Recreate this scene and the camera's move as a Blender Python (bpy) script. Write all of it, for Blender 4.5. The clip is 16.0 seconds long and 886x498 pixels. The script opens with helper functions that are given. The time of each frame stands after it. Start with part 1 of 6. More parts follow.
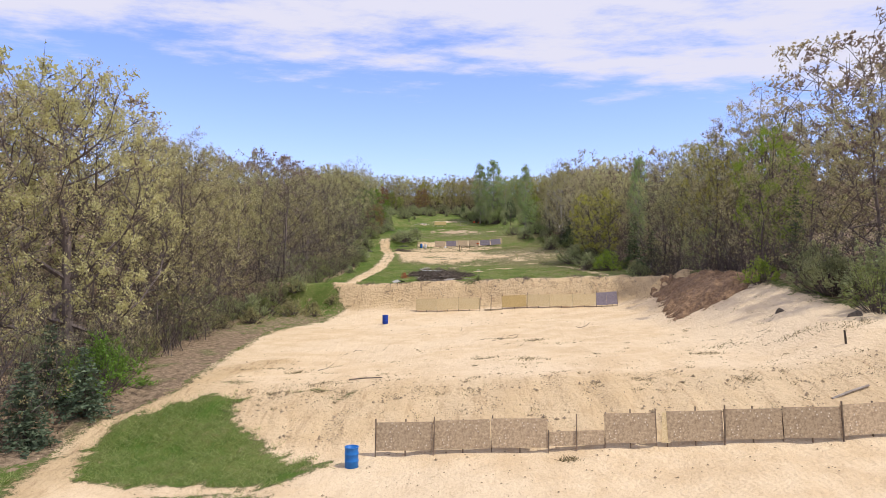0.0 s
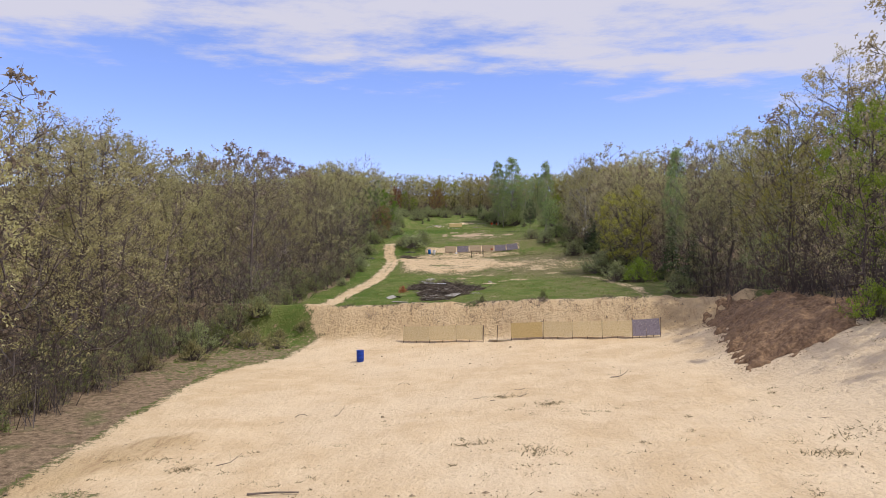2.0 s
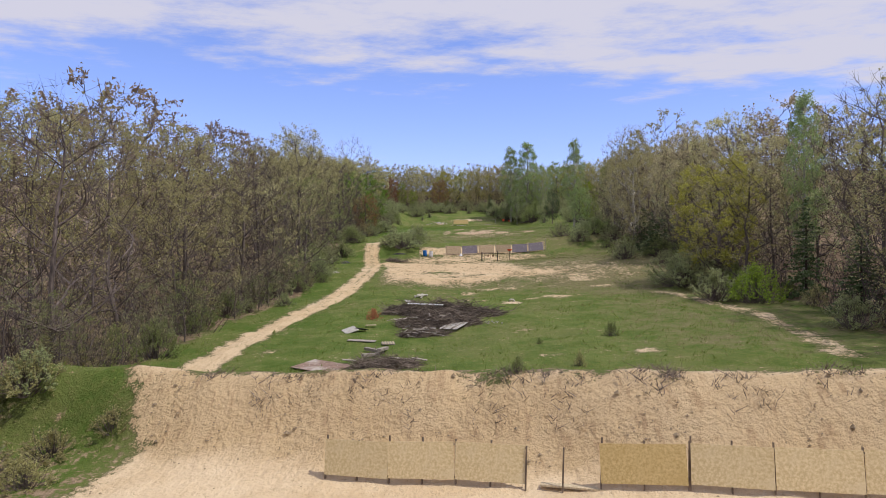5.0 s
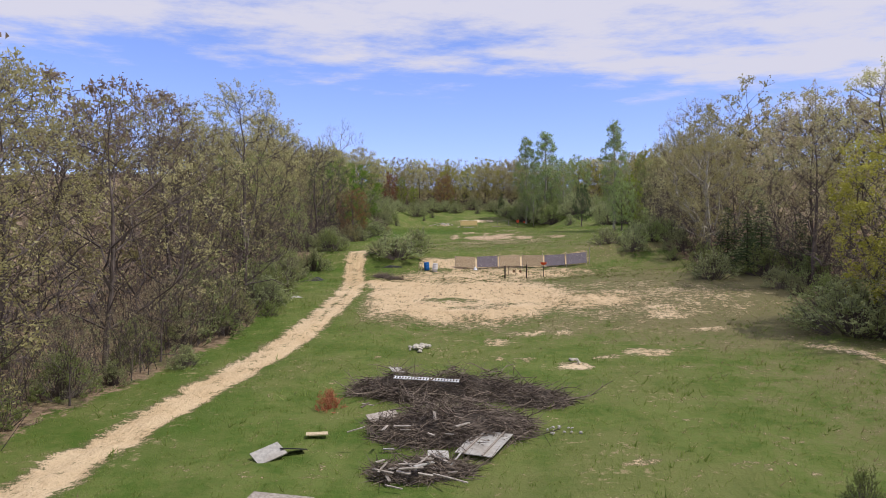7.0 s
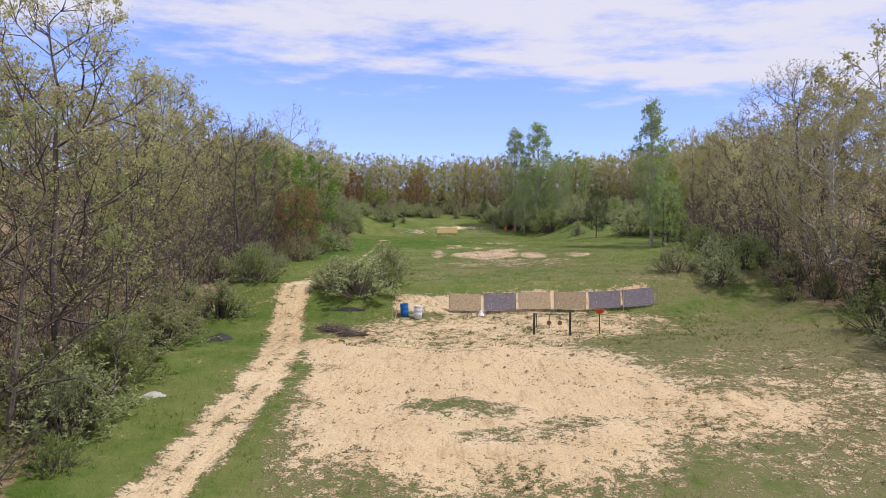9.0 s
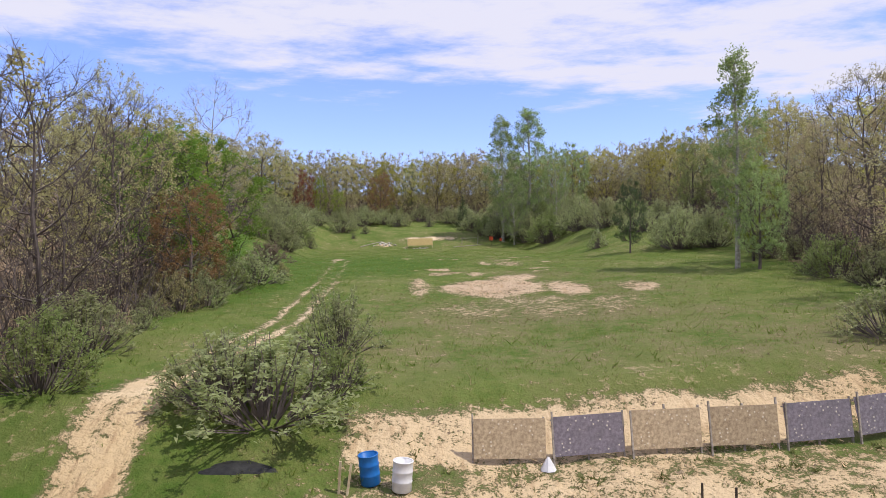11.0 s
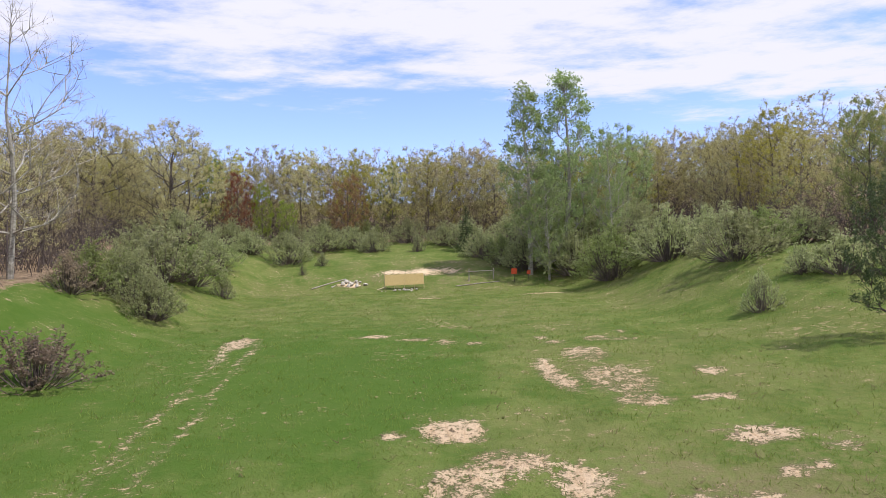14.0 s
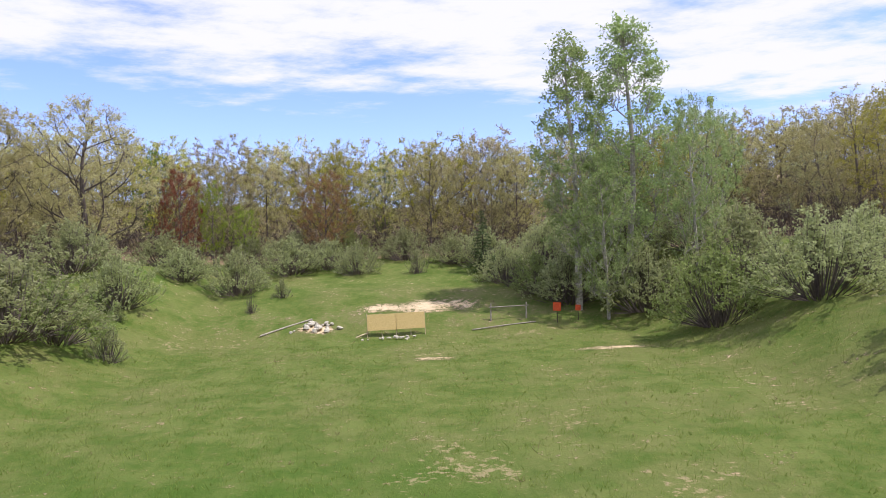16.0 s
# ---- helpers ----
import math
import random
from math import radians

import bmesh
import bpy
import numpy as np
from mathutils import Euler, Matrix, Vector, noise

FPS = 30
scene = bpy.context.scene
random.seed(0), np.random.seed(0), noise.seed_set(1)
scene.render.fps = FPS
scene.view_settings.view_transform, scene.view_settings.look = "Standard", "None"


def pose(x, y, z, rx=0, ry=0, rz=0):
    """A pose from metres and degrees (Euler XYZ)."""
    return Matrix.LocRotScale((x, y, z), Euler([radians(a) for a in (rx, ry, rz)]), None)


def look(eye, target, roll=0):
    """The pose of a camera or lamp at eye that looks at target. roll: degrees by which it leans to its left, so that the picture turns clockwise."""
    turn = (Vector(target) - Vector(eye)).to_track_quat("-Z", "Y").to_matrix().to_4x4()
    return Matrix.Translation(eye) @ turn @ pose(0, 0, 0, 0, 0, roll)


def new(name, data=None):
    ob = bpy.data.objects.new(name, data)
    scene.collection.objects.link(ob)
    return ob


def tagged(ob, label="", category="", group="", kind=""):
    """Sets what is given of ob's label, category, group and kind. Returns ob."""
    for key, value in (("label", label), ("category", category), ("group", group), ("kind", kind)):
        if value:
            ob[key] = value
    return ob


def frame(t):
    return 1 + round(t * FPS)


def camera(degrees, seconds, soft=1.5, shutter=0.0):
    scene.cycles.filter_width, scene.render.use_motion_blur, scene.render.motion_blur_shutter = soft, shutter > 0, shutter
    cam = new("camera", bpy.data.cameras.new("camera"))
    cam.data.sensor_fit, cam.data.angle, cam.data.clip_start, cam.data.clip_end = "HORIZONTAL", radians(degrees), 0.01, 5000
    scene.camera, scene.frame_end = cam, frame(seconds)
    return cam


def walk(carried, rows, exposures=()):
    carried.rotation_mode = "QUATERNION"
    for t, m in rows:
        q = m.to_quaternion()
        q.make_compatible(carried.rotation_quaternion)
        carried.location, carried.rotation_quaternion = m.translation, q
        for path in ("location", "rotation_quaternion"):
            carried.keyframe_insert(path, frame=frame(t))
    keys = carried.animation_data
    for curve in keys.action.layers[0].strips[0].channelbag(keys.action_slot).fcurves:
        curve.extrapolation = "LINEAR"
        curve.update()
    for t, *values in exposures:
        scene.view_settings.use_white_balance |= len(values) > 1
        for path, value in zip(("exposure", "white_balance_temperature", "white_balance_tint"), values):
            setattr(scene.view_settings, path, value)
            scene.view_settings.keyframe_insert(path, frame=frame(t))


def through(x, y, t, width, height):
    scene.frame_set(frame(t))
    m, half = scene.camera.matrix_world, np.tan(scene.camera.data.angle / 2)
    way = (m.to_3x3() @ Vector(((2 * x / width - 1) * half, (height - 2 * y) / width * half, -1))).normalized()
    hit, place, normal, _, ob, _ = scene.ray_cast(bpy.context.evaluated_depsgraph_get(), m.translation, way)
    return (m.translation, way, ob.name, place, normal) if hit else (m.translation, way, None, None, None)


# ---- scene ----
EXPOSURES = [(0.0, 0.0), (1.0, -0.1), (2.5, -0.27), (5.5, -0.26), (9.0, -0.03), (12.5, 0.11), (16.0, 0.33)]
cam = camera(64.00, 16.0, soft=0.75)
PATH = [
    (0.0, (0.600, -1.087, 8.197), (0.5680, 0.9122, 8.1993), 0.10),
    (0.5, (1.417, 2.713, 8.802), (1.3783, 4.7124, 8.8037), -0.10),
    (1.0, (2.080, 6.430, 9.287), (2.0177, 8.4295, 9.2900), -0.20),
    (1.5, (2.571, 10.563, 9.490), (2.4865, 12.5613, 9.4929), -0.30),
    (2.0, (2.891, 14.940, 9.476), (2.7942, 16.9372, 9.4782), -0.30),
    (2.5, (3.008, 20.221, 9.422), (2.9030, 22.2184, 9.4256), -0.30),
    (3.0, (2.985, 25.968, 9.409), (2.8810, 27.9655, 9.4114), -0.20),
    (5.5, (1.528, 58.584, 9.423), (1.4090, 60.5808, 9.4292), -0.10),
    (6.0, (0.960, 65.509, 9.849), (0.8377, 67.5040, 9.8545), 0.10),
    (6.5, (0.363, 72.520, 10.306), (0.2420, 74.5163, 10.3126), 0.10),
    (7.0, (-0.287, 79.753, 10.797), (-0.4068, 81.7497, 10.8032), 0.20),
    (7.5, (-1.041, 87.028, 11.341), (-1.1428, 89.0252, 11.3474), 0.40),
    (8.0, (-1.916, 94.446, 11.912), (-1.9812, 96.4453, 11.9182), 0.50),
    (8.5, (-2.804, 101.835, 12.490), (-2.8655, 103.8331, 12.4986), 0.60),
    (9.0, (-3.596, 109.202, 13.130), (-3.6205, 111.2014, 13.1412), 0.50),
    (9.5, (-4.321, 116.590, 13.771), (-4.3188, 118.5893, 13.7844), 0.30),
    (10.0, (-5.010, 123.573, 14.335), (-4.9770, 125.5726, 14.3506), 0.20),
    (12.5, (-5.614, 161.061, 17.241), (-5.4950, 163.0573, 17.2759), -1.70),
    (13.0, (-5.396, 168.148, 18.249), (-5.2772, 170.1442, 18.2846), -1.80),
    (13.5, (-5.090, 175.181, 19.001), (-4.9725, 177.1773, 19.0400), -1.90),
    (14.0, (-4.754, 182.146, 19.610), (-4.6380, 184.1421, 19.6515), -1.90),
    (14.5, (-4.457, 188.954, 20.153), (-4.3405, 190.9504, 20.1956), -1.90),
    (15.0, (-4.222, 195.528, 20.603), (-4.1025, 197.5243, 20.6464), -2.00),
    (15.5, (-3.992, 202.336, 21.150), (-3.8755, 204.3308, 21.1972), -2.30),
    (16.0, (-3.668, 207.524, 21.960), (-3.5620, 209.5200, 22.0097), -2.40),
]
walk(cam, [(t, look(eye, target, roll)) for t, eye, target, roll in PATH], EXPOSURES)

# ---- terrain: one height function for the whole valley ----
PROFILE = [(-400, -1.2), (-40, -0.9), (0, -0.9), (28, -0.8), (30.5, -0.65), (31.6, -0.2), (36, 0.75), (38.5, 0.92), (55, 0.85),
           (70, 1.0), (75.5, 1.5), (76.9, 2.0), (79.0, 4.55), (80.2, 4.65), (83, 3.6), (86.5, 2.65), (91, 2.5), (97, 2.95), (105, 3.4), (115, 4.1), (125, 4.9),
           (136, 6.4), (150, 7.6), (156, 7.8), (160, 8.6), (161, 8.9), (164.5, 10.6), (168, 10.9), (185, 12.3), (201, 13.8),
           (215, 14.6), (230, 15.3), (255, 16.4), (261, 16.8), (264, 18.0), (270, 19.8), (285, 22.5), (300, 24.6), (330, 28.5),
           (360, 33.0), (400, 38.5), (480, 45.0), (700, 49.0), (3000, 52.0)]
SLANT = [(0, 0.18), (50, 0.18), (76, 0.23), (100, 0.1), (135, 0.0), (160, -0.1), (200, 0.0)]
CROSS = [(0, 0.07), (40, 0.075), (52, 0.08), (75, 0.05), (100, 0.03), (130, 0.03), (160, 0.07), (200, 0.05), (255, 0.0), (300, 0.0)]
BANK = [(24, 0), (34, 1.0), (41, 1.6), (48, 1.8), (54, 2.7), (58, 3.1), (68, 3.0), (72, 1.0), (75.5, -0.9), (80, -0.5), (88, 0)]      # rise of the slope beside the sand
LEFT = [(0, -14), (36, -12), (44, -7), (72, -7), (80, -10), (100, -5), (125, 0), (210, 0)]


def table(rows, v):
    return np.interp(v, [r[0] for r in rows], [r[1] for r in rows])


def smooth(a, b, v):
    u = np.clip((np.asarray(v, float) - a) / (b - a), 0, 1)
    return u * u * (3 - 2 * u)


def wave(x, y, size, seed=0.0):
    """Smooth pseudo-random undulation between about -1 and 1."""
    x, y = np.asarray(x, float) / size, np.asarray(y, float) / size
    return (np.sin(2.1 * x + 1.3 * y + seed) + np.sin(-1.7 * x + 2.3 * y + 2.1 * seed + 1) + np.sin(3.3 * x - 0.9 * y + 0.7 * seed + 2)
            + np.sin(0.8 * x + 3.7 * y + 1.9 * seed + 4)) / 4


def height(x, y):
    x, y = np.asarray(x, float), np.asarray(y, float)
    xc = np.clip(x, -25, 25)
    ye = y + table(SLANT, y) * xc + 0.6 * wave(x, y, 5.0, 3.0) * smooth(24, 34, y) * (1 - smooth(255, 262, y))
    z = table(PROFILE, ye)
    z = z + table(CROSS, y) * np.clip(x, table(LEFT, y), 40)
    z = z + 1.08 * table(BANK, y) * smooth(16.8, 25.6, x)
    z = z + 0.10 * np.clip(x - 30, 0, 90) + 0.07 * np.clip(-x - 26, 0, 110)
    z = z + 4.0 * smooth(12, 24, x) * smooth(205, 240, y) * (1 - smooth(262, 290, y))      # grassy banks beside the last terrace
    z = z + 3.6 * smooth(-19, -30, x) * smooth(200, 225, y) * (1 - smooth(265, 292, y))
    z = z + 0.10 * wave(x, y, 3.1, 1.0) + 0.05 * wave(x, y, 0.9, 2.0)
    z = z + 0.6 * wave(x, y, 14.0, 5.0) * smooth(20, 45, np.abs(x))
    return z


def ground(x, y):
    return float(height(x, y))


# ---- sky, clouds and sun ----
SUN_AZ, SUN_EL = radians(113), radians(59)      # clockwise from +y, above the horizon


def link(nt, a, b):
    nt.links.new(a, b)


def node(nt, kind, **values):
    n = nt.nodes.new(kind)
    for key, value in values.items():
        n.inputs[key].default_value = value
    return n


def maths(nt, op, a, b=None, clamp=False):
    n = nt.nodes.new("ShaderNodeMath")
    n.operation, n.use_clamp = op, clamp
    for i, v in enumerate((a, b)):
        if v is None:
            continue
        if isinstance(v, (int, float)):
            n.inputs[i].default_value = v
        else:
            link(nt, v, n.inputs[i])
    return n.outputs[0]


def remap(nt, v, a, b, lo=0.0, hi=1.0):
    n = nt.nodes.new("ShaderNodeMapRange")
    n.interpolation_type = "SMOOTHSTEP"
    link(nt, v, n.inputs["Value"])
    for key, value in (("From Min", a), ("From Max", b), ("To Min", lo), ("To Max", hi)):
        n.inputs[key].default_value = value
    return n.outputs["Result"]


def mix(nt, fac, a, b):
    n = nt.nodes.new("ShaderNodeMix")
    n.data_type = "RGBA"
    for slot, v in ((n.inputs[0], fac), (n.inputs[6], a), (n.inputs[7], b)):
        if isinstance(v, (int, float)):
            slot.default_value = v
        elif isinstance(v, tuple):
            slot.default_value = (*v, 1)
        else:
            link(nt, v, slot)
    return n.outputs[2]


def noise_of(nt, vector, scale, detail=4.0, rough=0.55):
    n = node(nt, "ShaderNodeTexNoise", Scale=scale, Detail=detail, Roughness=rough)
    if vector is not None:
        link(nt, vector, n.inputs["Vector"])
    return n.outputs["Fac"]


world = bpy.data.worlds.new("sky")
scene.world = world
world.use_nodes = True
wt = world.node_tree
wt.nodes.clear()
sky = wt.nodes.new("ShaderNodeTexSky")
sky.sky_type, sky.sun_disc = "NISHITA", False
sky.sun_elevation, sky.sun_rotation = SUN_EL, SUN_AZ
sky.air_density, sky.dust_density, sky.ozone_density = 1.0, 0.25, 2.5
coord = wt.nodes.new("ShaderNodeTexCoord").outputs["Generated"]
sep = wt.nodes.new("ShaderNodeSeparateXYZ")
link(wt, coord, sep.inputs[0])
up = maths(wt, "MAXIMUM", sep.outputs[2], 0.03)
flat = wt.nodes.new("ShaderNodeCombineXYZ")      # the cloud layer as a flat sheet seen from below
link(wt, maths(wt, "DIVIDE", sep.outputs[0], up), flat.inputs[0])
link(wt, maths(wt, "DIVIDE", sep.outputs[1], up), flat.inputs[1])
layout = wt.nodes.new("ShaderNodeMapping")
layout.inputs["Location"].default_value = (0.35, 0.2, 0)
layout.inputs["Rotation"].default_value = (0, 0, radians(-28))
layout.inputs["Scale"].default_value = (0.8, 1.0, 1)
link(wt, flat.outputs[0], layout.inputs["Vector"])
puffs = noise_of(wt, layout.outputs[0], 1.7, 9.0, 0.62)
broad = noise_of(wt, layout.outputs[0], 0.6, 3.0, 0.5)
# the deck covers what lies near overhead and ends along a straight front, with clear sky beyond
east = maths(wt, "DIVIDE", sep.outputs[0], up)
north = maths(wt, "DIVIDE", sep.outputs[1], up)
front_line = maths(wt, "SUBTRACT", maths(wt, "MULTIPLY", east, 0.3), north)
deck = remap(wt, front_line, -5.2, -3.0)
cover = maths(wt, "ADD", maths(wt, "MULTIPLY", puffs, 1.15), maths(wt, "ADD", maths(wt, "MULTIPLY", broad, 0.25), maths(wt, "MULTIPLY", deck, 0.40)))
clouds = remap(wt, cover, 0.84, 1.16)
clear = wt.nodes.new("ShaderNodeMix")
clear.data_type, clear.blend_type = "RGBA", "MULTIPLY"
clear.inputs[0].default_value = 1.0
link(wt, sky.outputs[0], clear.inputs[6])
clear.inputs[7].default_value = (1.48, 1.42, 2.03, 1)
blend = mix(wt, clouds, clear.outputs[2], (6.8, 6.75, 8.1))
back = node(wt, "ShaderNodeBackground", Strength=0.115)
link(wt, blend, back.inputs["Color"])
link(wt, back.outputs[0], wt.nodes.new("ShaderNodeOutputWorld").inputs[0])

sun = new("sun", bpy.data.lights.new("sun", "SUN"))
sun.data.energy, sun.data.angle, sun.data.color = 3.4, radians(0.6), (1.0, 0.94, 0.84)
toward = Vector((math.sin(SUN_AZ) * math.cos(SUN_EL), math.cos(SUN_AZ) * math.cos(SUN_EL), math.sin(SUN_EL)))
sun.matrix_world = look(toward * 100, (0, 0, 0))

# ---- materials ----
def material(name, rough=0.8, metal=0.0):
    m = bpy.data.materials.new(name)
    m.use_nodes = True
    nt = m.node_tree
    b = nt.nodes["Principled BSDF"]
    b.inputs["Roughness"].default_value, b.inputs["Metallic"].default_value = rough, metal
    b.inputs["Specular IOR Level"].default_value = 0.3
    return m, nt, b


def place(nt, kind="Object"):
    return nt.nodes.new("ShaderNodeTexCoord").outputs[kind]


def bump(nt, b, value, strength, distance):
    n = node(nt, "ShaderNodeBump", Strength=strength, Distance=distance)
    link(nt, value, n.inputs["Height"])
    link(nt, n.outputs[0], b.inputs["Normal"])


def grained(name, dark, light, scale, rough=0.85, stretch=(1, 1, 1), depth=0.01, stain=None, vary=0.0):
    """Two colours mixed by fine grain, with broader stains and relief."""
    m, nt, b = material(name, rough)
    mapping = nt.nodes.new("ShaderNodeMapping")
    mapping.inputs["Scale"].default_value = stretch
    link(nt, place(nt), mapping.inputs["Vector"])
    fine = noise_of(nt, mapping.outputs[0], scale, 5.0, 0.65)
    colour = mix(nt, remap(nt, fine, 0.3, 0.7), dark, light)
    if stain:
        broad = noise_of(nt, place(nt), scale * 0.12, 3.0)
        colour = mix(nt, remap(nt, broad, 0.45, 0.75, 0, 0.7), colour, stain)
    if vary:
        info = nt.nodes.new("ShaderNodeObjectInfo")
        hsv = nt.nodes.new("ShaderNodeHueSaturation")
        link(nt, maths(nt, "ADD", maths(nt, "MULTIPLY", info.outputs["Random"], vary), 1 - vary / 2), hsv.inputs["Value"])
        link(nt, colour, hsv.inputs["Color"])
        colour = hsv.outputs["Color"]
    link(nt, colour, b.inputs["Base Color"])
    bump(nt, b, fine, 0.5, depth)
    return m


def leafy(name, a, b_, hue=0.02, through=0.5):
    """Thin leaves: colour varies leaf by leaf and tree by tree, and light passes through them."""
    m, nt, b = material(name, 0.6)
    geo = nt.nodes.new("ShaderNodeNewGeometry")
    info = nt.nodes.new("ShaderNodeObjectInfo")
    tree = nt.nodes.new("ShaderNodeAttribute")      # set where many plants share a mesh
    tree.attribute_name = "plant"
    own = maths(nt, "FRACT", maths(nt, "ADD", info.outputs["Random"], tree.outputs["Fac"]))
    colour = mix(nt, geo.outputs["Random Per Island"], a, b_)
    hsv = nt.nodes.new("ShaderNodeHueSaturation")
    link(nt, maths(nt, "ADD", maths(nt, "MULTIPLY", own, 0.35), 0.82), hsv.inputs["Value"])
    link(nt, maths(nt, "ADD", maths(nt, "MULTIPLY", own, hue), 0.5 - hue / 2), hsv.inputs["Hue"])
    link(nt, colour, hsv.inputs["Color"])
    link(nt, hsv.outputs["Color"], b.inputs["Base Color"])
    glow = nt.nodes.new("ShaderNodeBsdfTranslucent")
    link(nt, hsv.outputs["Color"], glow.inputs["Color"])
    both = node(nt, "ShaderNodeMixShader", Fac=through)
    link(nt, b.outputs[0], both.inputs[1])
    link(nt, glow.outputs[0], both.inputs[2])
    link(nt, both.outputs[0], nt.nodes["Material Output"].inputs["Surface"])
    return m


BARK = grained("bark_grey_brown", (0.075, 0.060, 0.056), (0.17, 0.138, 0.128), 6.0, stretch=(1, 1, 0.3), vary=0.5)
BARK_DARK = grained("bark_dark", (0.035, 0.028, 0.022), (0.10, 0.08, 0.065), 6.0, stretch=(1, 1, 0.3), vary=0.4)
BARK_PALE = grained("bark_pale", (0.22, 0.20, 0.17), (0.48, 0.46, 0.41), 4.0, stretch=(1, 1, 2.0), vary=0.2)
LEAF = {
    "olive": leafy("leaf_olive_bud", (0.36, 0.335, 0.14), (0.53, 0.50, 0.25)),
    "bud": leafy("leaf_purple_bud", (0.26, 0.20, 0.15), (0.38, 0.30, 0.22)),
    "tan": leafy("leaf_tan_bud", (0.38, 0.32, 0.19), (0.55, 0.48, 0.31)),
    "yellow": leafy("leaf_yellow_green", (0.46, 0.43, 0.19), (0.62, 0.585, 0.32)),
    "green": leafy("leaf_spring_green", (0.13, 0.24, 0.035), (0.24, 0.36, 0.06)),
    "lime": leafy("leaf_lime", (0.24, 0.34, 0.04), (0.36, 0.44, 0.07)),
    "willow": leafy("leaf_willow", (0.36, 0.36, 0.06), (0.52, 0.50, 0.11)),
    "rust": leafy("leaf_rust", (0.27, 0.105, 0.055), (0.38, 0.18, 0.10)),
    "orange": leafy("leaf_orange", (0.30, 0.175, 0.075), (0.40, 0.27, 0.13)),
    "sage": leafy("leaf_sage", (0.33, 0.365, 0.17), (0.46, 0.49, 0.26), through=0.6),
    "bush": leafy("leaf_bush_green", (0.23, 0.285, 0.09), (0.35, 0.405, 0.16), through=0.6),
    "poplar": leafy("leaf_poplar", (0.24, 0.33, 0.12), (0.44, 0.53, 0.23)),
    "spruce": leafy("leaf_spruce", (0.075, 0.11, 0.065), (0.155, 0.205, 0.125), through=0.3),
    "pine": leafy("leaf_pine", (0.06, 0.095, 0.035), (0.12, 0.165, 0.07), through=0.25),
    "dead": leafy("leaf_dry_red", (0.42, 0.14, 0.08), (0.58, 0.28, 0.18)),
}
def pocked(m, share, colour):
    """Pale splintered pocks scattered over a board."""
    nt = m.node_tree
    b = nt.nodes["Principled BSDF"]
    old = b.inputs["Base Color"].links[0].from_socket
    cells = node(nt, "ShaderNodeTexVoronoi", Scale=6.5)
    link(nt, place(nt), cells.inputs["Vector"])
    spots = maths(nt, "MULTIPLY", remap(nt, cells.outputs["Distance"], 0.24, 0.12), remap(nt, noise_of(nt, place(nt), 3.0, 2.0), 0.42, 0.58, 0, share))
    link(nt, mix(nt, spots, old, colour), b.inputs["Base Color"])
    return m


PANEL_GREY = grained("chipboard_weathered", (0.29, 0.215, 0.14), (0.55, 0.435, 0.29), 9.0, stain=(0.36, 0.275, 0.19), vary=0.3)
PANEL_NEW = grained("strandboard_pale", (0.52, 0.40, 0.21), (0.72, 0.60, 0.37), 12.0, stain=(0.66, 0.55, 0.35), vary=0.15)
PANEL_YELLOW = grained("strandboard_yellow", (0.46, 0.33, 0.13), (0.66, 0.51, 0.25), 12.0, stain=(0.52, 0.38, 0.16), vary=0.1)
PANEL_DARK = grained("chipboard_dark_grey", (0.17, 0.15, 0.18), (0.30, 0.265, 0.31), 9.0, stain=(0.15, 0.135, 0.15), vary=0.25)
for board in (PANEL_GREY, PANEL_DARK):
    pocked(board, 0.85, (0.74, 0.68, 0.57))
POST = grained("post_wood_dark", (0.10, 0.075, 0.055), (0.24, 0.18, 0.13), 9.0, stretch=(1, 1, 0.2), vary=0.4)
LUMBER = grained("lumber_pale", (0.38, 0.30, 0.19), (0.58, 0.49, 0.34), 9.0, stretch=(1, 1, 0.25), vary=0.3)
WOOD_GREY = grained("wood_weathered_grey", (0.22, 0.19, 0.165), (0.46, 0.41, 0.36), 8.0, stain=(0.25, 0.21, 0.18), vary=0.35)
BRANCH = grained("branch_dead", (0.10, 0.075, 0.06), (0.26, 0.21, 0.17), 5.0, vary=0.4)
CONCRETE = grained("concrete_grey", (0.30, 0.29, 0.27), (0.48, 0.46, 0.43), 6.0, stain=(0.33, 0.29, 0.24))
STONE = grained("rubble_stone", (0.35, 0.32, 0.27), (0.58, 0.54, 0.47), 5.0, vary=0.3)
DARK_TARP = grained("tarp_black", (0.015, 0.015, 0.016), (0.035, 0.035, 0.035), 5.0, rough=0.5)
BLUE = grained("plastic_blue", (0.012, 0.12, 0.40), (0.02, 0.17, 0.52), 3.0, rough=0.4, depth=0.001)
DEEP_BLUE = grained("plastic_deep_blue", (0.008, 0.04, 0.30), (0.012, 0.06, 0.40), 3.0, rough=0.4, depth=0.001)
WHITE = grained("plastic_white", (0.62, 0.62, 0.66), (0.78, 0.78, 0.80), 3.0, rough=0.45, depth=0.001)
RED = grained("paint_red_orange", (0.45, 0.05, 0.015), (0.62, 0.10, 0.03), 8.0, rough=0.5, depth=0.002, stain=(0.35, 0.08, 0.04))
SOIL = grained("soil_brown", (0.12, 0.068, 0.038), (0.34, 0.215, 0.122), 5.0, depth=0.25, stain=(0.25, 0.155, 0.088))
CLOD = grained("sand_clod", (0.22, 0.165, 0.105), (0.44, 0.34, 0.22), 6.0, vary=0.5)
STRAW = leafy("grass_dry", (0.26, 0.22, 0.11), (0.38, 0.33, 0.18))
